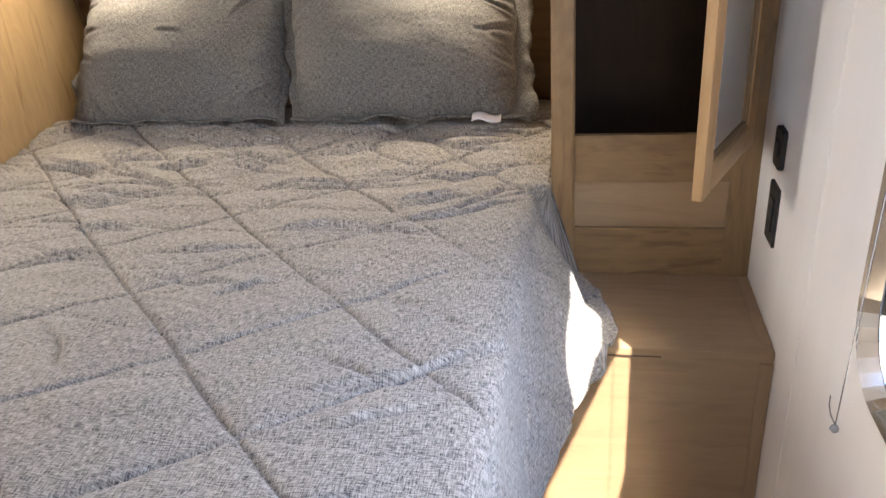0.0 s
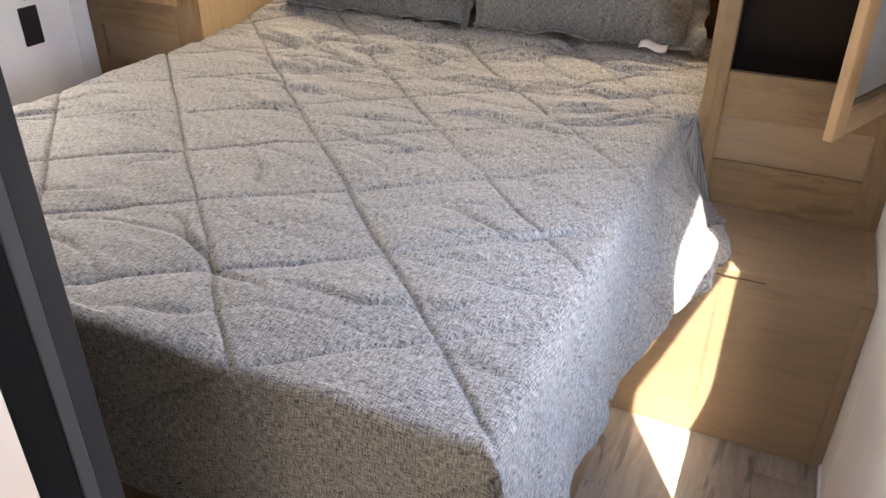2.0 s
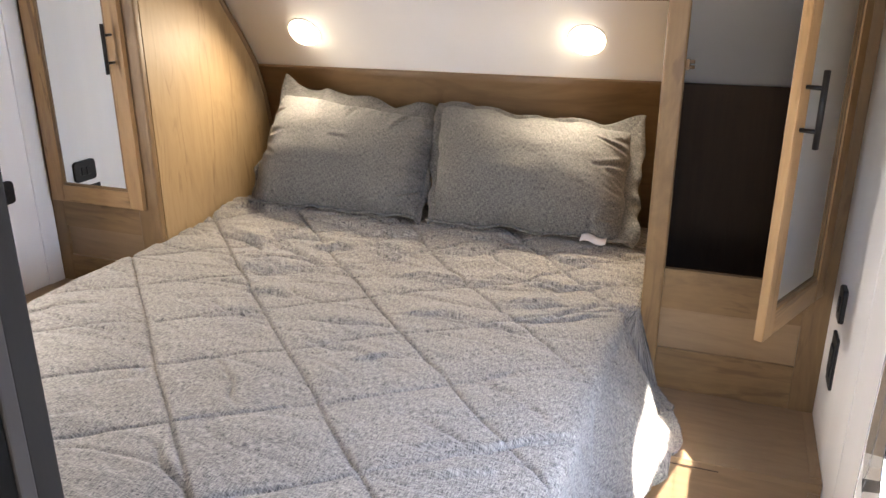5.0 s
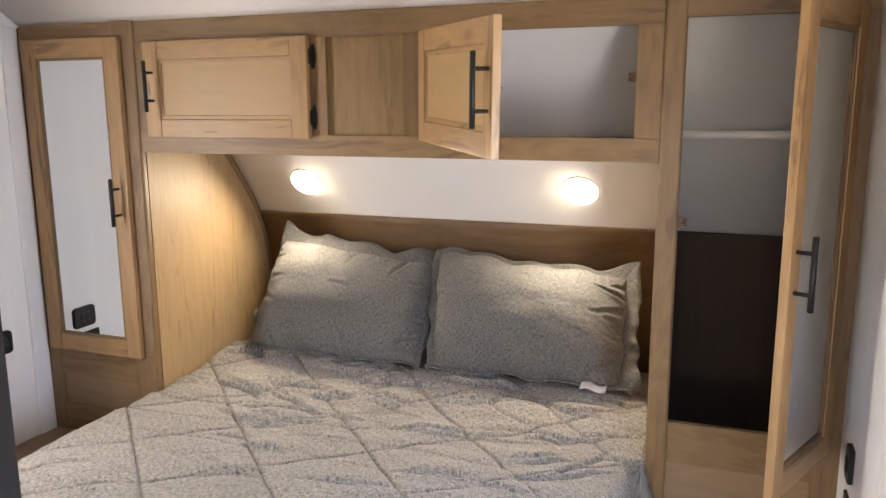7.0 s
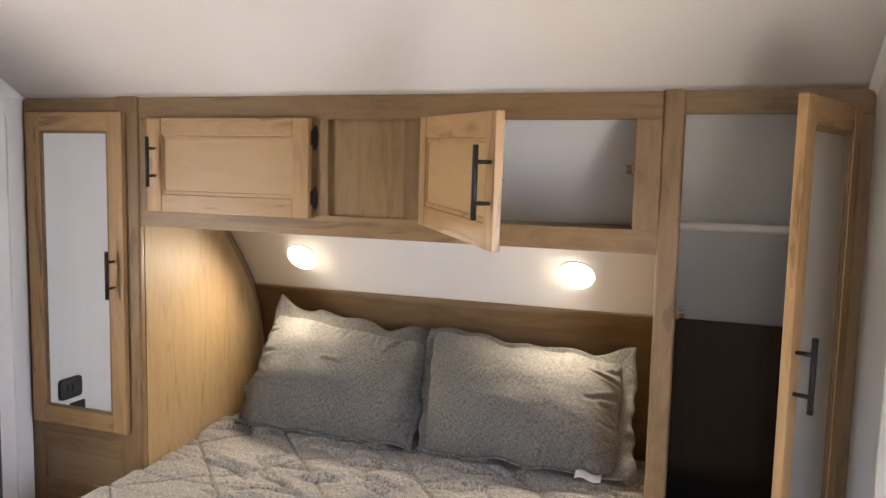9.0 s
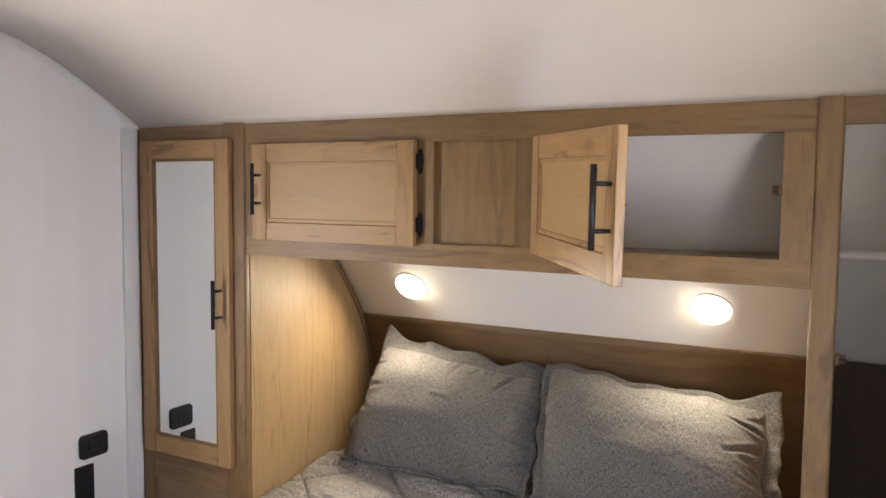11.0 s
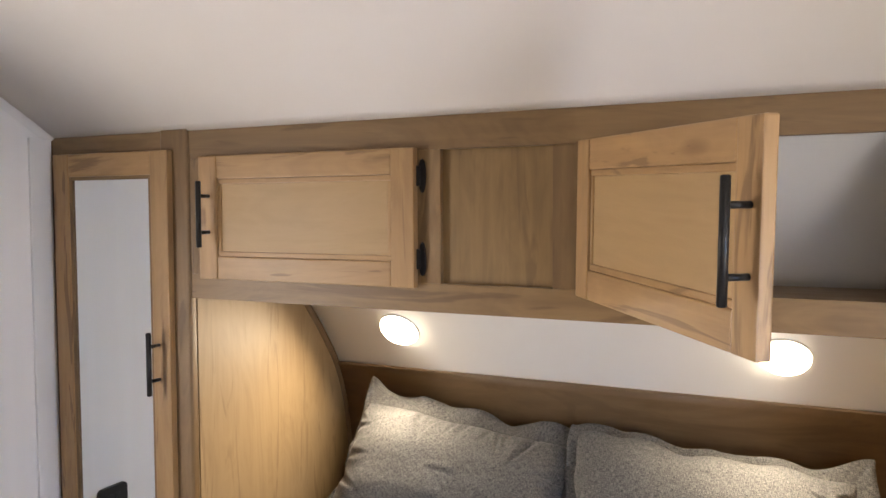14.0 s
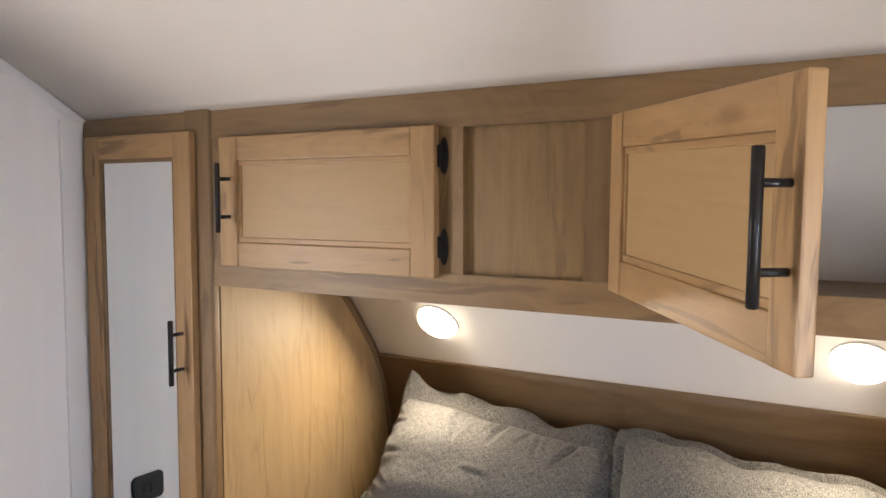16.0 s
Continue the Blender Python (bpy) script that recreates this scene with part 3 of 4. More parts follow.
add_box(bm, 0.8065, 0.815, 0.002, 0.014, 1.305, 1.33, "z", 0.001)
add_tube(bm, (0.815, 0.008, 1.312), (0.826, 0.008, 1.312), 0.0045, 10)
add_tube(bm, (0.815, 0.008, 1.323), (0.826, 0.008, 1.323), 0.0045, 10)
rc = part("catch", bm, BRASS, right, "small brown roller catch")
for o in (rod, back, deck, lining, rc):
    o.matrix_parent_inverse = right.matrix_world.inverted()

# low steps in front of the closets
STEP_Y = -0.312


def step_box(x0, x1, z, label):
    top = thing("bedside_step", label, "step", at=pose((x0 + x1) / 2, STEP_Y / 2, 0))
    inv = top.matrix_world.inverted()
    for nm, dims, gr in (("top_board", (x0, x1, STEP_Y - 0.003, 0.012, z - 0.016, z), "x"), ("front_board", (x0, x1, STEP_Y, STEP_Y + 0.016, 0.0, z - 0.017), "x")):
        o = box(nm, dims, WOOD_LOW, top, gr, bevel=0.0012)
        o.matrix_parent_inverse = inv
    return top, inv


st, inv = step_box(0.60, XR - 0.001, 0.475, "maple step between the bed and the wall")
for nm, dims, gr in (("edge_strip", (XR - 0.026, XR - 0.001, STEP_Y - 0.0045, STEP_Y + 0.001, 0.0, 0.450), "z"), ("top_strip", (XR - 0.024, XR - 0.001, STEP_Y + 0.02, -0.0066, 0.4752, 0.4775), "y")):
    o = box(nm, dims, WOOD_LOW, st, gr, bevel=0.001)
    o.matrix_parent_inverse = inv
bm = bmesh.new()
add_box(bm, 0.60, 0.985, STEP_Y - 0.0036, STEP_Y - 0.0028, 0.4560, 0.4585, "x", 0)
o = part("seam", bm, BROWN_BOARD, st, "dark gap under the top board")
o.matrix_parent_inverse = inv
step_box(XL + 0.001, -0.60, 0.505, "maple step on the far side of the bed")

# ---- headboard and bed ----
head = thing("headboard", "brown maple headboard against the curved front wall", "headboard", at=pose(0, 0.6, 0.6))


def on_wall(z0, z1, proud):
    """The stretch of the front wall's curve between two heights, moved into the room."""
    line = [p for p in nose if z0 <= p[1] <= z1 and p[0] > 0.3]
    out = []
    for i, (y, z) in enumerate(line):
        p, q = line[max(i - 1, 0)], line[min(i + 1, len(line) - 1)]
        t = Vector((q[0] - p[0], q[1] - p[1])).normalized()
        out.append((y + t.y * proud, z - t.x * proud))
    return out


def headboard_part(o):
    """Grain along x for a part of the headboard, which then hangs on it."""
    lay = o.data.uv_layers.new(name="grain")
    for l in o.data.loops:
        p = o.data.vertices[l.vertex_index].co
        lay.data[l.index].uv = (p.x, p.z + p.y)
    o.parent = head
    o.matrix_parent_inverse = head.matrix_world.inverted()


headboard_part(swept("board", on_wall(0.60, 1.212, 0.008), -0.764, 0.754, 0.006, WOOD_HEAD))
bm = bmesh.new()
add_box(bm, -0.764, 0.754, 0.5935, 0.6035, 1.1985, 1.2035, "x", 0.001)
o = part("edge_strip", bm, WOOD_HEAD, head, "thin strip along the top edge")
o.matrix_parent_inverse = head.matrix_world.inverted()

bed = thing("bed", "queen bed base with a mattress under a grey quilt", "bed", at=pose(0, -0.3, 0))
q1 = box("base", (-0.70, 0.70, -1.20, 0.585, 0.0, 0.40), WOOD_LOW, bed, "x", "maple bed base", 0.003)
q2 = box("mattress", (-0.742, 0.694, -1.210, 0.588, 0.40, 0.660), BACKING, bed, "x", "pale mattress", 0.05)
for q in (q1, q2):
    q.matrix_parent_inverse = bed.matrix_world.inverted()


def wrinkle(x, y, s, seed):
    return noise.noise(Vector((x * s, y * s, seed)))


def stitch(x, y):
    """Distances to the nearest lines of the two stitching directions."""
    a = (x + y + 0.515 + 0.015 * wrinkle(x, y, 4, 3.1)) / 0.398
    b = (y - 0.73 * x + 0.535 + 0.018 * wrinkle(x, y, 4, 8.7)) / 0.318
    return abs(a - round(a)) * 0.282, abs(b - round(b)) * 0.257


CREASES = [(0.44, -0.80, 0.74, -0.655, 0.009), (0.42, 0.02, 0.68, 0.10, 0.010), (0.55, -0.18, 0.66, 0.04, 0.008),
           (0.10, 0.16, 0.32, 0.20, 0.008), (-0.20, 0.27, 0.10, 0.24, 0.010), (-0.34, 0.30, -0.10, 0.22, 0.008), (-0.45, 0.12, -0.18, -0.02, 0.012),
           (0.25, 0.24, 0.50, 0.28, 0.008), (-0.10, 0.12, 0.12, 0.06, 0.009), (0.10, -0.05, 0.40, 0.05, 0.010), (-0.62, 0.16, -0.40, 0.02, 0.010),
           (-0.35, -0.35, -0.12, -0.42, 0.008), (0.0, -0.45, 0.25, -0.52, 0.008), (0.50, 0.30, 0.70, 0.33, 0.008), (0.48, 0.20, 0.72, 0.24, 0.008),
           (-0.05, -0.95, 0.28, -1.10, 0.010), (0.28, -1.06, 0.62, -1.00, 0.009)]


# each fold as start, run, length and depth; shorter ones crowd towards the pillows
FOLDS = [(a, b, c - a, e - b, math.hypot(c - a, e - b), d) for a, b, c, e, d in CREASES]
for i in range(38):
    fx, fy = random.uniform(-0.72, 0.66), 0.34 - 0.60 * random.random() ** 1.5
    fl, fa = random.uniform(0.12, 0.30), random.gauss(0.10, 0.20)
    FOLDS.append((fx - fl / 2, fy, fl * math.cos(fa), fl * math.sin(fa), fl, random.uniform(0.008, 0.014)))
for i in range(14):
    fx, fy = random.uniform(-0.70, 0.62), random.uniform(-1.15, -0.25)
    fl, fa = random.uniform(0.12, 0.28), random.gauss(0.1, 0.5)
    FOLDS.append((fx - fl / 2, fy, fl * math.cos(fa), fl * math.sin(fa), fl, random.uniform(0.005, 0.010)))


def quilt_height(x, y):
    da, db = stitch(x, y)
    firm = max(0.45, min(1.0, (y + 1.1) / 1.3))
    puff = (0.006 + 0.004 * firm) * (1 - math.exp(-da / 0.036)) * (1 - math.exp(-db / 0.036))
    seam = -(0.0042 + 0.0050 * firm) * math.exp(-(min(da, db) / 0.0038) ** 2)
    z = puff + seam
    z += 0.0085 * wrinkle(x * 0.6, y * 1.5, 5, 1.0) + 0.0045 * wrinkle(x * 0.7, y * 1.6, 13, 4.0) + 0.0009 * wrinkle(x, y, 38, 6.0)
    k = max(0.0, min(1.0, (y + 0.25) / 0.5))
    e = max(0.0, min(1.0, (y - 0.02) / 0.33))
    z += 0.036 * e * e * (3 - 2 * e)
    z += k * 0.004 * wrinkle(x * 0.45, y * 2.6, 15, 2.0)
    z -= (0.4 + 0.6 * k) * 0.012 * max(0.0, 1 - 9 * abs(wrinkle(x * 0.55 + 0.1 * y, y * 1.7, 4.5, 21.0))) ** 2
    for x0, y0, ex, ey, ln, d in FOLDS:
        if abs(x - x0 - ex / 2) > 0.20 or abs(y - y0 - ey / 2) > 0.20:
            continue
        t = ((x - x0) * ex + (y - y0) * ey) / ln / ln
        if 0 < t < 1:
            side = ((y - y0) * ex - (x - x0) * ey) / ln + 0.030 * ln * math.sin(t * 6.5 + 40 * x0) + 0.012 * ln * math.sin(t * 17 + 70 * y0)
            fade = (4 * t * (1 - t)) ** 0.7
            wide = max(0.0055, 0.62 * d)
            z += d * fade * (0.60 * math.exp(-((side - 0.014) / (0.008 if side < 0.014 else 0.045)) ** 2) - 1.0 * math.exp(-(side / wide) ** 2))
    return z


def drape(a, drop, flare, r=0.055):
    """How far out and down cloth lies that runs a metres past the edge."""
    if a <= 0:
        return 0.0, 0.0
    q = r * math.pi / 2
    if a < q:
        t = a / r
        return r * math.sin(t), r * (1 - math.cos(t))
    d = a - q
    return r + flare * d, r + d * math.sqrt(max(0.05, 1 - flare * flare))


XE0, XE1, YE, TOP = -0.765, 0.690, -1.232, 0.692


def quilt_point(u, v):
    """Where the point (u, v) of the flat quilt lies once spread over the bed."""
    h = quilt_height(u, v)
    b = max(0.0, YE - v)
    on_step = max(0.0, min(1.0, (v + 0.52) / 0.22)) * max(0.0, min(1.0, (0.03 - v) / 0.13))
    a_r, a_l = max(0.0, u - XE1), max(0.0, XE0 - u)
    if v > -0.010:
        a_l = a_r = 0.0
        u2 = min(max(u, -0.756), 0.748)
        if u > 0.748 or u < -0.756:
            h *= 0.3
    else:
        u2 = u
    out_r, dn_r = drape(a_r, 0.3, 0.16 + 0.44 * on_step + 0.04 * math.sin(v * 9.0) * min(1, a_r * 5) + 0.04 * math.sin(v * 23.0 + 1.0) * min(1, a_r * 5), 0.034)
    out_l, dn_l = drape(a_l, 0.3, 0.15 + 0.06 * math.sin(v * 11))
    b += 0.016 * wrinkle(u, 0, 7, 51.0) * max(0.0, 1 - abs(v - YE) / 0.08) if v < YE + 0.05 else 0.0
    b = max(b, 0.0)
    out_f, dn_f = drape(b, 0.35, 0.02 + 0.03 * math.sin(u * 12) * min(1, b * 5), 0.020)
    x = min(max(u2, XE0 if a_l > 0 else -9), XE1 if a_r > 0 else 9) + out_r - out_l
    y = max(v, YE) - out_f
    dn = max(dn_r, dn_l, dn_f)
    side = max(a_r, a_l, b)
    hang = min(1.0, side / 0.08)
    z = TOP - dn + h * (1 - hang)
    z += 0.010 * wrinkle(u, 0, 9, 61.0) * math.exp(-((v - YE + 0.01) / 0.03) ** 2)
    x += hang * (h * 0.8 - 0.004) * ((a_r > 0) - (a_l > 0)) * (1 if a_r + a_l >= b else 0)
    y -= hang * (h * 0.8 - 0.004) * (1 if b > a_r + a_l else 0)
    if v > -0.318 and a_r > 0:
        z = max(z, 0.482 + 0.004 * wrinkle(u, v, 20, 5))
    if a_l > 0 and v > -0.40:
        z = max(z, 0.512)
    return Vector((x, y, z))


def quilt():
    bm = bmesh.new()
    uv = bm.loops.layers.uv.verify()
    us = [float(k) for k in np.arange(-1.02, 1.03, 0.0038)]
    vs = [float(k) for k in np.arange(-1.56, -0.32, 0.0040)] + [float(k) for k in np.arange(-0.32, 0.575, 0.0027)]
    grid = [[bm.verts.new(quilt_point(u, v)) for u in us] for v in vs]
    for j in range(len(vs) - 1):
        for i in range(len(us) - 1):
            f = bm.faces.new((grid[j][i], grid[j][i + 1], grid[j + 1][i + 1], grid[j + 1][i]))
            f.smooth = True
            for l, (p, q) in zip(f.loops, ((i, j), (i + 1, j), (i + 1, j + 1), (i, j + 1))):
                l[uv].uv = (us[p], vs[q])
    ob = tagged(part("quilt", bm, QUILT), "grey heathered quilt with diamond stitching spread over the bed", "quilt")
    sol = ob.modifiers.new("thickness", "SOLIDIFY")
    sol.thickness, sol.offset = 0.007, -1
    # the rows of stitching, as thread lying in the seams
    for family in (0, 1):
        for k in range(-6, 7):
            bm = bmesh.new()
            last = None
            for i in range(420):
                u = -1.0 + i * 0.005
                v = -0.515 + 0.398 * k - u if family == 0 else -0.535 + 0.318 * k + 0.73 * u
                for it in range(3):
                    if family == 0:
                        v = -0.515 + 0.398 * k - u - 0.015 * wrinkle(u, v, 4, 3.1)
                    else:
                        v = -0.535 + 0.318 * k + 0.73 * u - 0.018 * wrinkle(u, v, 4, 8.7)
                if not (-1.50 < v < 0.36 and -0.74 < u < 0.66):
                    last = None
                    continue
                c = quilt_point(u, v)
                w = 0.0012
                ring = [bm.verts.new(c + Vector(d)) for d in ((-w, -w * 0.5, 0.0005), (0, 0, 0.0012), (w, w * 0.5, 0.0005))]
                if last:
                    for p in (0, 1):
                        bm.faces.new((last[p], last[p + 1], ring[p + 1], ring[p]))
                last = ring
            if len(bm.faces):
                part("stitching", bm, THREAD, ob)
            else:
                bm.free()
    return ob


quilt()


# ---- pillows ----
def pillow(corners, thick, flange, seed, label, gathers, slits, ear):
    """corners: bottom left, bottom right, top right, top left of the stuffed cover; flange: widths of the loose border at left, right, bottom, top."""
    bl, br, tr, tl = (Vector(c) for c in corners)
    n = ((br - bl).cross(tl - bl)).normalized()
    if n.y > 0:
        n = -n
    top = thing("pillow", label, "pillow", at=Matrix.Translation((bl + br) / 2))
    inv = top.matrix_world.inverted()
    width, tall = (br - bl).length, (tl - bl).length
    N, M = 170, 110
    rnd = random.Random(int(seed * 10))
    # gathers: tapered grooves that run in from the seam (side, place, slant, length, width, depth)
    grooves = []
    for side, lo, hi, amp in gathers:
        run = tall if side in "lr" else width
        q = lo
        while q < hi:
            grooves.append((side, q, rnd.uniform(-0.6, 0.6), rnd.uniform(0.035, 0.115), rnd.uniform(0.006, 0.011), amp * rnd.uniform(0.35, 1.0)))
            q += rnd.uniform(0.022, 0.060) / run

    def base(s, t):
        a, b = 2 * s - 1, 2 * t - 1
        a2, b2 = a * (1 - 0.035 * b ** 8), b * (1 - 0.05 * a ** 8)
        a2 *= 1 - 0.020 * (1 - b * b)
        b2 *= 1 - 0.045 * (1 - a * a)
        s2, t2 = 0.5 + a2 / 2, 0.5 + b2 / 2
        s2 += 0.022 * noise.noise(Vector((t * 5, seed, 3.0 + 4 * round(s)))) * abs(a) ** 3
        t2 += 0.050 * noise.noise(Vector((s * 6, seed, 9.0 + 4 * round(t)))) * abs(b) ** 3
        return bl.lerp(br, s2).lerp(tl.lerp(tr, s2), t2)

    bm = bmesh.new()
    uv = bm.loops.layers.uv.verify()
    sides = []
    for sgn in (1, -1):
        grid = []
        for j in range(M + 1):
            row = []
            for i in range(N + 1):
                # closer rows near the seam, so that the side rounds well
                s, t = 0.5 - 0.5 * math.cos(math.pi * i / N), 0.5 - 0.5 * math.cos(math.pi * j / M)
                a, b = abs(2 * s - 1), abs(2 * t - 1)
                bulge = max(0.0, 1 - a ** 2.6) ** 0.55 * max(0.0, 1 - b ** 2.4) ** 0.60
                d = thick * bulge * (1.0 if sgn > 0 else 0.35)
                pk = 0.0
                if sgn > 0:
                    for side, q, slant, ln, wd, dp in grooves:
                        along, into = {"l": (t * tall - q * tall, s * width), "r": (t * tall - q * tall, (1 - s) * width), "b": (s * width - q * width, t * tall), "t": (s * width - q * width, (1 - t) * tall)}[side]
                        if into < ln and abs(along) < 0.12:
                            off = (along - slant * into) / (wd * (1.3 - 0.8 * into / ln))
                            if abs(off) < 3.5:
                                pk += dp * (1 - into / ln) ** 0.8 * (0.45 * math.exp(-((abs(off) - 1.7) / 0.8) ** 2) - math.exp(-off * off)) * min(1.0, bulge * 2.2)
                    for cs, ct, cl, ca, dp in slits:
                        ex, ey = (s - cs) * width, (t - ct) * tall
                        al, ac = ex * math.cos(ca) + ey * math.sin(ca), ey * math.cos(ca) - ex * math.sin(ca)
                        if abs(al) < cl:
                            pk += dp * (1 - (al / cl) ** 2) * (0.6 * math.exp(-((ac - 0.011) / 0.009) ** 2) - math.exp(-(ac / 0.005) ** 2))
                    pk += 0.016 * wrinkle(s, t, 2.4, seed + 3) * bulge + 0.006 * wrinkle(s, t, 6, seed + 5) * bulge + 0.0012 * wrinkle(s, t, 30, seed + 8)
                p = base(s, t) + n * (sgn * (d + 0.003) + pk)
                row.append((bm.verts.new(p), s * width, t * tall))
            grid.append(row)
        sides.append(grid)
        for j in range(M):
            for i in range(N):
                q = (grid[j][i], grid[j][i + 1], grid[j + 1][i + 1], grid[j + 1][i])
                f = bm.faces.new([v[0] for v in q])
                f.smooth = True
                for l, v in zip(f.loops, q):
                    l[uv].uv = (v[1] + seed, v[2])
    A, B = sides
    for i in range(N):
        for j in (0, M):
            bm.faces.new((A[j][i][0], A[j][i + 1][0], B[j][i + 1][0], B[j][i][0]))
    for j in range(M):
        for i in (0, N):
            bm.faces.new((A[j][i][0], A[j + 1][i][0], B[j + 1][i][0], B[j][i][0]))
    bmesh.ops.recalc_face_normals(bm, faces=list(bm.faces))
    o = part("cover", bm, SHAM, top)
    o.matrix_parent_inverse = inv
    # the loose flange: one rippled strip round the seam
    bm = bmesh.new()
    uv = bm.loops.layers.uv.verify()
    fl, fr, fb, ft = flange
    ring = []
    K = 90
    for k in range(K):
        ring.append((k / K, 0.0, 0, -1, fb))
    for k in range(K):
        ring.append((1.0, k / K, 1, 0, fr))
    for k in range(K):
        ring.append((1 - k / K, 1.0, 0, 1, ft))
    for k in range(K):
        ring.append((0.0, 1 - k / K, -1, 0, fl))
    ax, ay = (br - bl).normalized(), (tl - bl).normalized()
    rows = []
    for s, t, ox, oy, w in ring:
        # at the corners the border runs out along both sides
        cx = (-fl * max(0, 1 - s * 9) + fr * max(0, 1 - (1 - s) * 9)) if ox == 0 else ox * w
        cy = (-fb * max(0, 1 - t * 7) + ft * max(0, 1 - (1 - t) * 7)) if oy == 0 else oy * w
        c = base(s, t)
        # one corner stands up as an ear
        cy += ear[2] * math.exp(-(((s - ear[0]) * width) ** 2 + ((t - ear[1]) * tall) ** 2) / 0.050 ** 2)
        r = []
        for h in (-0.12, 0.0, 0.3, 0.65, 1.0):
            wave = (0.032 * noise.noise(Vector((s * width * 13, t * tall * 13, seed + 17))) + 0.010 * noise.noise(Vector((s * width * 34, t * tall * 34, seed)))) * max(h, 0)
            lift = 1 + 0.55 * noise.noise(Vector((s * 5, t * 5, seed + 40))) * max(h, 0)
            r.append((bm.verts.new(c + (ax * cx + (ay * cy if oy >= 0 else ay * cy * 0.35 - n * cy * 0.9)) * h * lift + n * (wave - 0.012 * max(h, 0) * (1 if oy > 0 else 0))), s * width + cx * h, t * tall + cy * h))
        rows.append(r)
    for k in range(len(rows)):
        p, q = rows[k], rows[(k + 1) % len(rows)]
        for i in range(4):
            f = bm.faces.new((p[i][0], q[i][0], q[i + 1][0], p[i + 1][0]))
            f.smooth = True
            for l, v in zip(f.loops, (p[i], q[i], q[i + 1], p[i + 1])):
                l[uv].uv = (v[1] + seed, v[2])
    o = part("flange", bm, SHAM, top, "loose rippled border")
    o.matrix_parent_inverse = inv
    sol = o.modifiers.new("thickness", "SOLIDIFY")
    sol.thickness, sol.offset = 0.005, 0
    return top


pillow(((-0.655, 0.340, 0.752), (-0.012, 0.338, 0.752), (-0.008, 0.548, 1.045), (-0.615, 0.550, 1.112)), 0.125, (0.014, 0.016, 0.024, 0.046), 2.0,
       "grey heathered pillow with a flange leaning on the headboard", [("t", 0.30, 0.98, 0.020), ("r", 0.12, 0.97, 0.022), ("l", 0.1, 0.9, 0.013), ("b", 0.1, 0.9, 0.010)],
       [(0.52, 0.60, 0.045, -0.06, 0.005)], (0.0, 1.0, 0.030))
pillow(((0.040, 0.338, 0.752), (0.648, 0.338, 0.754), (0.640, 0.552, 1.052), (-0.004, 0.552, 1.100)), 0.125, (0.026, 0.046, 0.024, 0.020), 7.0,
       "grey heathered pillow with a pale tag beside the open closet", [("r", 0.04, 0.98, 0.022), ("l", 0.02, 0.7, 0.014), ("b", 0.5, 1.0, 0.014), ("t", 0.7, 1.0, 0.014)],
       [(0.80, 0.10, 0.05, 1.3, 0.006)], (1.0, 1.0, 0.045))


# ---- lamps and wall fittings ----
def reading_lamp(x):
    m = Matrix.Translation((x, LAMP_Y, LAMP_Z)) @ LAMP_N.to_track_quat("Z", "Y").to_matrix().to_4x4()
    top = thing("reading_lamp", "round lit puck lamp on the curved wall", "lamp", "reading lamps over the bed", at=m)
    bm = bmesh.new()
    bmesh.ops.create_cone(bm, cap_ends=True, segments=40, radius1=0.0580, radius2=0.0572, depth=0.006, matrix=Matrix.Translation((0, 0, 0.002)))
    part("rim", bm, WHITE, top, "white rim", smooth=False)
    bm = bmesh.new()
    bmesh.ops.create_uvsphere(bm, u_segments=40, v_segments=16, radius=1.0)
    bmesh.ops.delete(bm, geom=[v for v in bm.verts if v.co.z < -0.01], context="VERTS")
    for v in bm.verts:
        v.co = Vector((v.co.x * 0.0565, v.co.y * 0.0565, 0.005 + max(0.0, v.co.z) * 0.028))
    part("lens", bm, LENS, top, "glowing warm white domed lens", smooth=True)


for lx in (-0.496, 0.481):
    reading_lamp(lx)


def wall_plate(name, x, side, y, z, w, h, r, depth, label, category):
    """A black plate on a side wall; side is the way into the room."""
    top = thing(name, label, category, at=pose(x, y, z, 0, 0, 90 if side > 0 else -90))
    bm = bmesh.new()
    add_plate(bm, w, h, r, depth, Matrix.Identity(4))
    part("plate", bm, BLACK, top)
    return top


sw = wall_plate("light_switch", XL, 1, -0.190, 0.857, 0.098, 0.074, 0.014, 0.011, "black rocker switch on the white side wall", "switch")
for dx in (-0.012, 0.012):
    bm = bmesh.new()
    add_plate(bm, 0.018, 0.030, 0.003, 0.004, Matrix.Translation((dx, -0.0105, 0)))
    part("rocker", bm, BLACK, sw, "black rocker")
bm = bmesh.new()
add_box(bm, 0.026, 0.028, -0.0118, -0.0105, 0.006, 0.010, "x", 0)
add_box(bm, 0.026, 0.028, -0.0118, -0.0105, -0.010, -0.006, "x", 0)
part("indicator", bm, STEEL, sw, "tiny pale indicator marks")
so = wall_plate("wall_socket", XL, 1, -0.223, 0.742, 0.066, 0.116, 0.003, 0.005, "flat black socket plate on the white side wall", "socket")
sr = wall_plate("light_switch", XR, -1, -0.163, 0.838, 0.056, 0.078, 0.010, 0.010, "black switch plate beside the open closet", "switch")
bm = bmesh.new()
add_plate(bm, 0.020, 0.034, 0.003, 0.004, Matrix.Translation((0, -0.0095, 0)))
part("rocker", bm, BLACK, sr, "black rocker")
sk = wall_plate("power_outlet", XR, -1, -0.161, 0.702, 0.069, 0.122, 0.004, 0.006, "black double power outlet with pale slots", "outlet")
bm = bmesh.new()
add_plate(bm, 0.038, 0.072, 0.004, 0.004, Matrix.Translation((0, -0.0055, 0)))
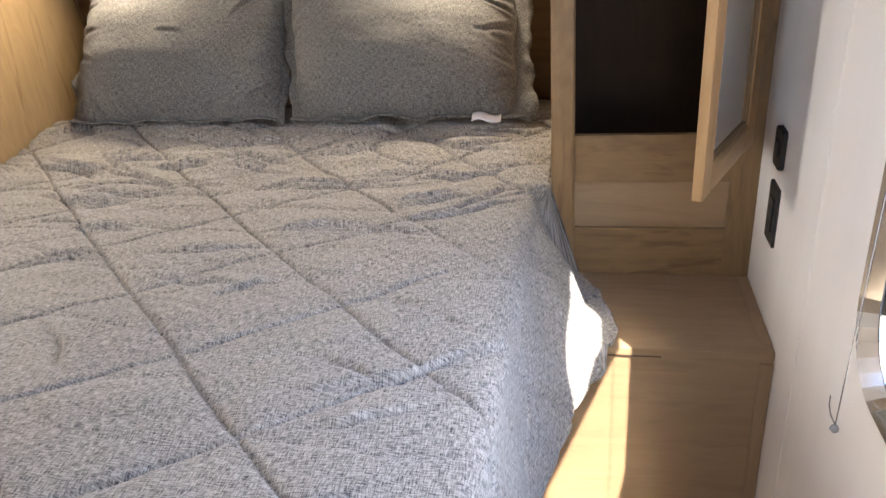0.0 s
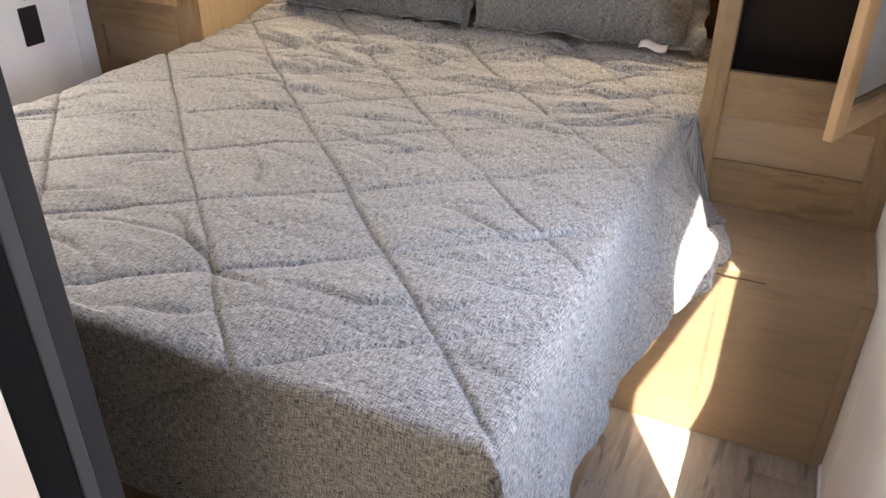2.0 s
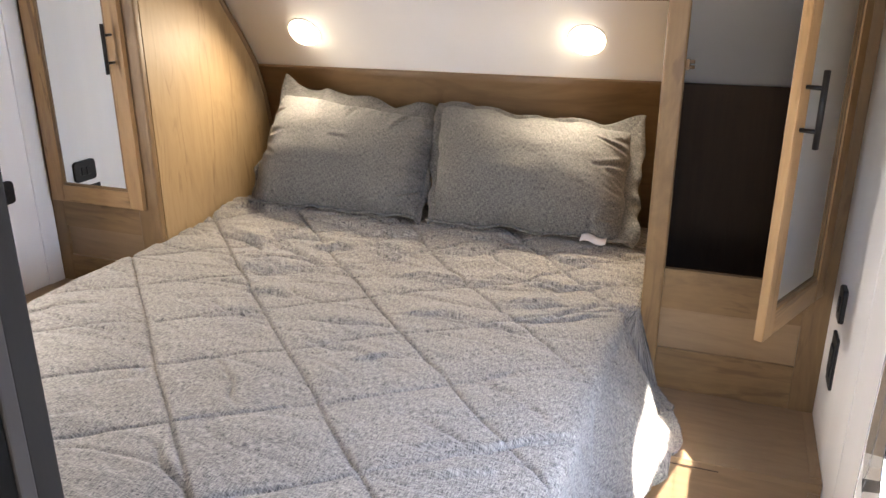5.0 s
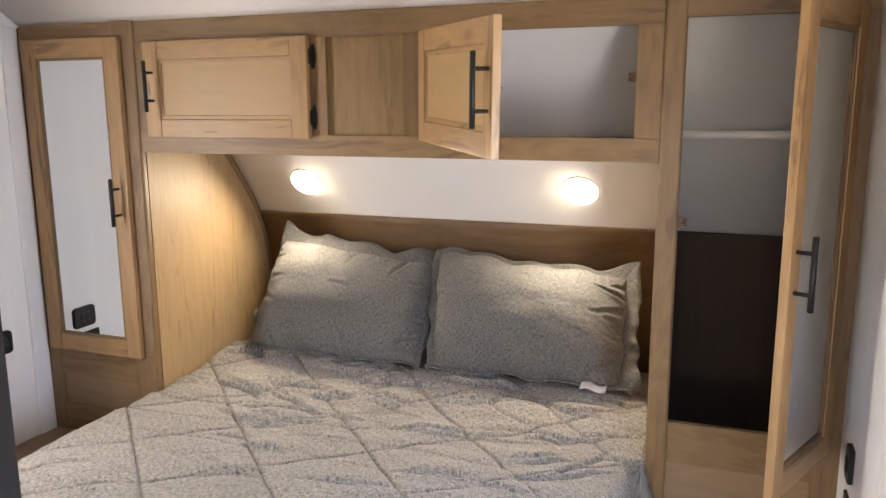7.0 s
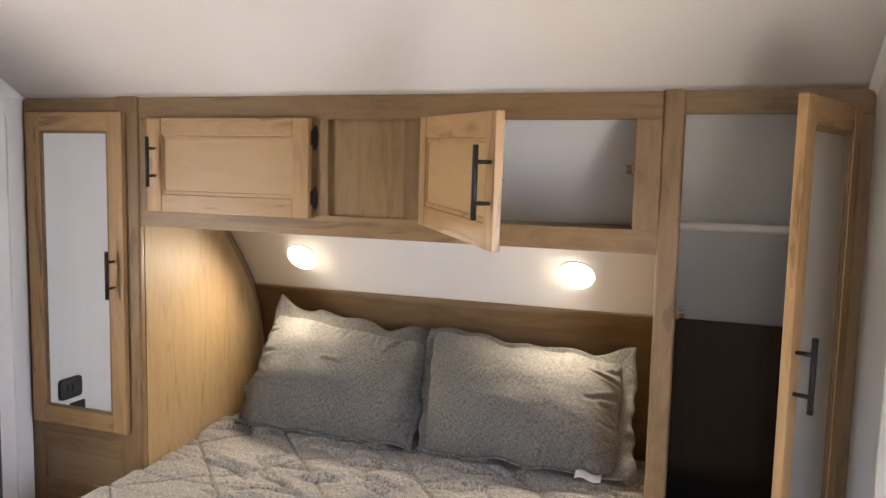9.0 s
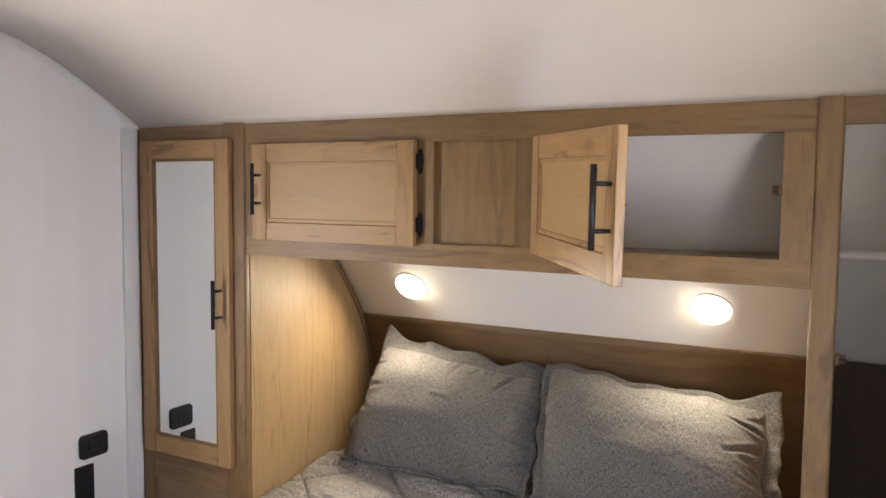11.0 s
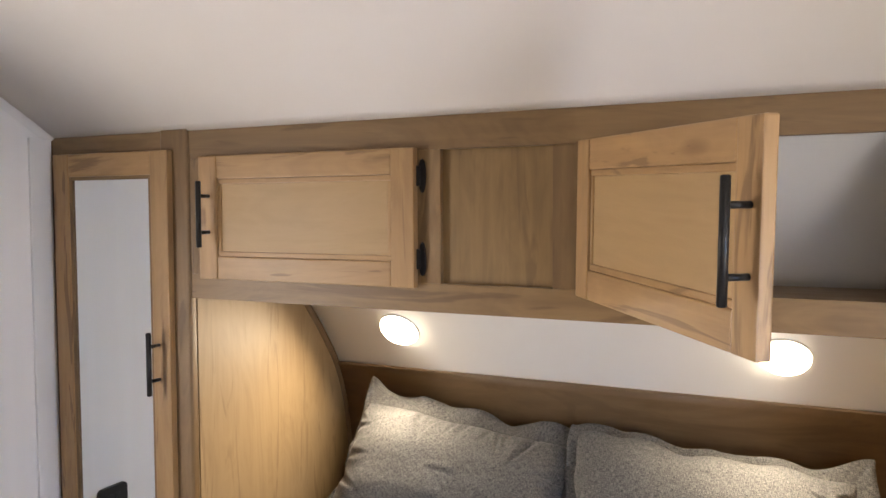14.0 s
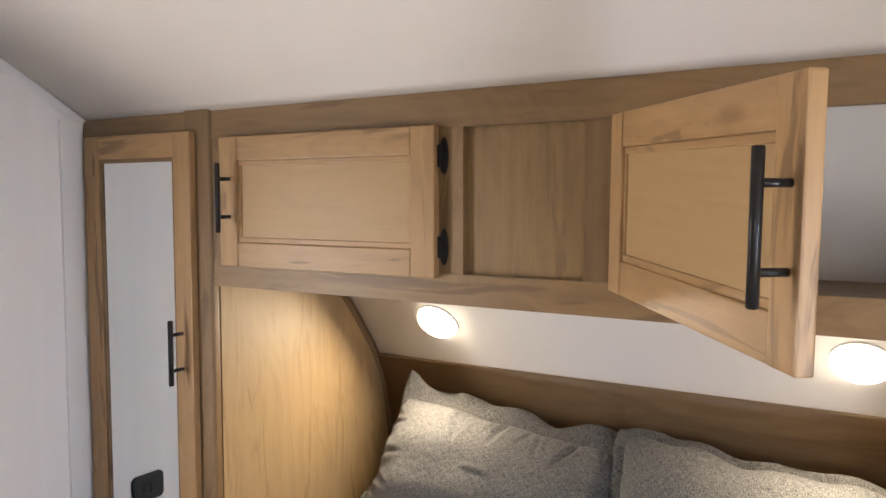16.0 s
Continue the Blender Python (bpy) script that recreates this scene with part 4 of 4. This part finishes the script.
part("insert", bm, BLACK, sk, "black socket insert")
bm = bmesh.new()
for dz in (-0.017, 0.017):
    for dx, hh in ((-0.007, 0.009), (0.007, 0.007)):
        add_box(bm, dx - 0.0012, dx + 0.0012, -0.0102, -0.0093, dz - hh / 2, dz + hh / 2, "x", 0)
    add_tube(bm, (0, -0.0102, dz - 0.010), (0, -0.0093, dz - 0.010), 0.0022, 10)
part("slots", bm, STEEL, sk, "pale contact slots")

# pull cord of the window shade
cord = thing("pull_cord", "thin grey pull cord with a clear bead hanging by the window", "cord", at=pose(1.163, -0.757, 0.653))
bm = bmesh.new()
add_tube(bm, (0, 0, 0.006), (0.012, -0.02, 1.25), 0.0008, 6)
pts = [Vector((0, 0, 0.006)), Vector((-0.004, 0.012, 0.014)), Vector((-0.005, 0.020, 0.024)), Vector((-0.004, 0.024, 0.036))]
for a, b in zip(pts, pts[1:]):
    add_tube(bm, a, b, 0.0008, 6)
part("string", bm, CORD, cord)
bm = bmesh.new()
bmesh.ops.create_uvsphere(bm, u_segments=14, v_segments=10, radius=0.0055)
for v in bm.verts:
    v.co.z *= 1.15
part("bead", bm, CLEAR, cord, "clear plastic bead", smooth=True)
bm = bmesh.new()
add_tube(bm, (-0.0060, 0, 0), (-0.0050, 0, 0), 0.0025, 8)
part("screw", bm, STEEL, cord, "metal screw head")

# white tag at the pillow's hem
tag = thing("fabric_tag", "small pale cloth care tag at the pillow's hem", "tag", at=pose(0.535, 0.296, 0.748))
bm = bmesh.new()
rows = []
for i in range(9):
    t = i / 8
    rows.append([bm.verts.new((t * 0.075, -0.012 + 0.012 * t + 0.004 * math.sin(t * 7) + w * 0.030, 0.012 + w * 0.012 + 0.006 * math.sin(t * 5 + 0.5))) for w in (0, 0.33, 0.66, 1)])
for p, q in zip(rows, rows[1:]):
    for i in range(3):
        bm.faces.new((p[i], q[i], q[i + 1], p[i + 1]))
o = part("cloth", bm, BACKING, tag, smooth=True)
o.modifiers.new("thickness", "SOLIDIFY").thickness = 0.002

# ---- floor ----
floor = tagged(box("floor", (XL - 0.04, XR + 0.04, REAR - 0.05, 0.75, -0.03, -0.004), FLOORING, grain="y"), "wood-look vinyl plank floor", "floor", kind="structure")
PW, PL = 0.152, 1.22
plank = {}
for ix in range(16):
    x0 = XL + ix * PW
    start = REAR + (ix * 0.47) % PL - PL
    for iy in range(6):
        y0, y1 = start + iy * PL, start + (iy + 1) * PL
        y0, y1 = max(y0, REAR), min(y1, 0.0)
        if y1 - y0 < 0.05 or x0 + PW > XR + 0.02 and XR - x0 < 0.02:
            continue
        bm = bmesh.new()
        add_box(bm, x0 + 0.0006, min(x0 + PW, XR) - 0.0006, y0 + 0.0006, y1 - 0.0006, -0.0045, 0.0, "y", 0.001, 1)
        part("plank", bm, FLOORING, floor)
tagged(box("baseboard", (XR - 0.006, XR, -1.5, STEP_Y - 0.006, 0.0, 0.018), WHITE, grain="y", bevel=0.002), "low white trim along the floor", "trim", kind="structure")
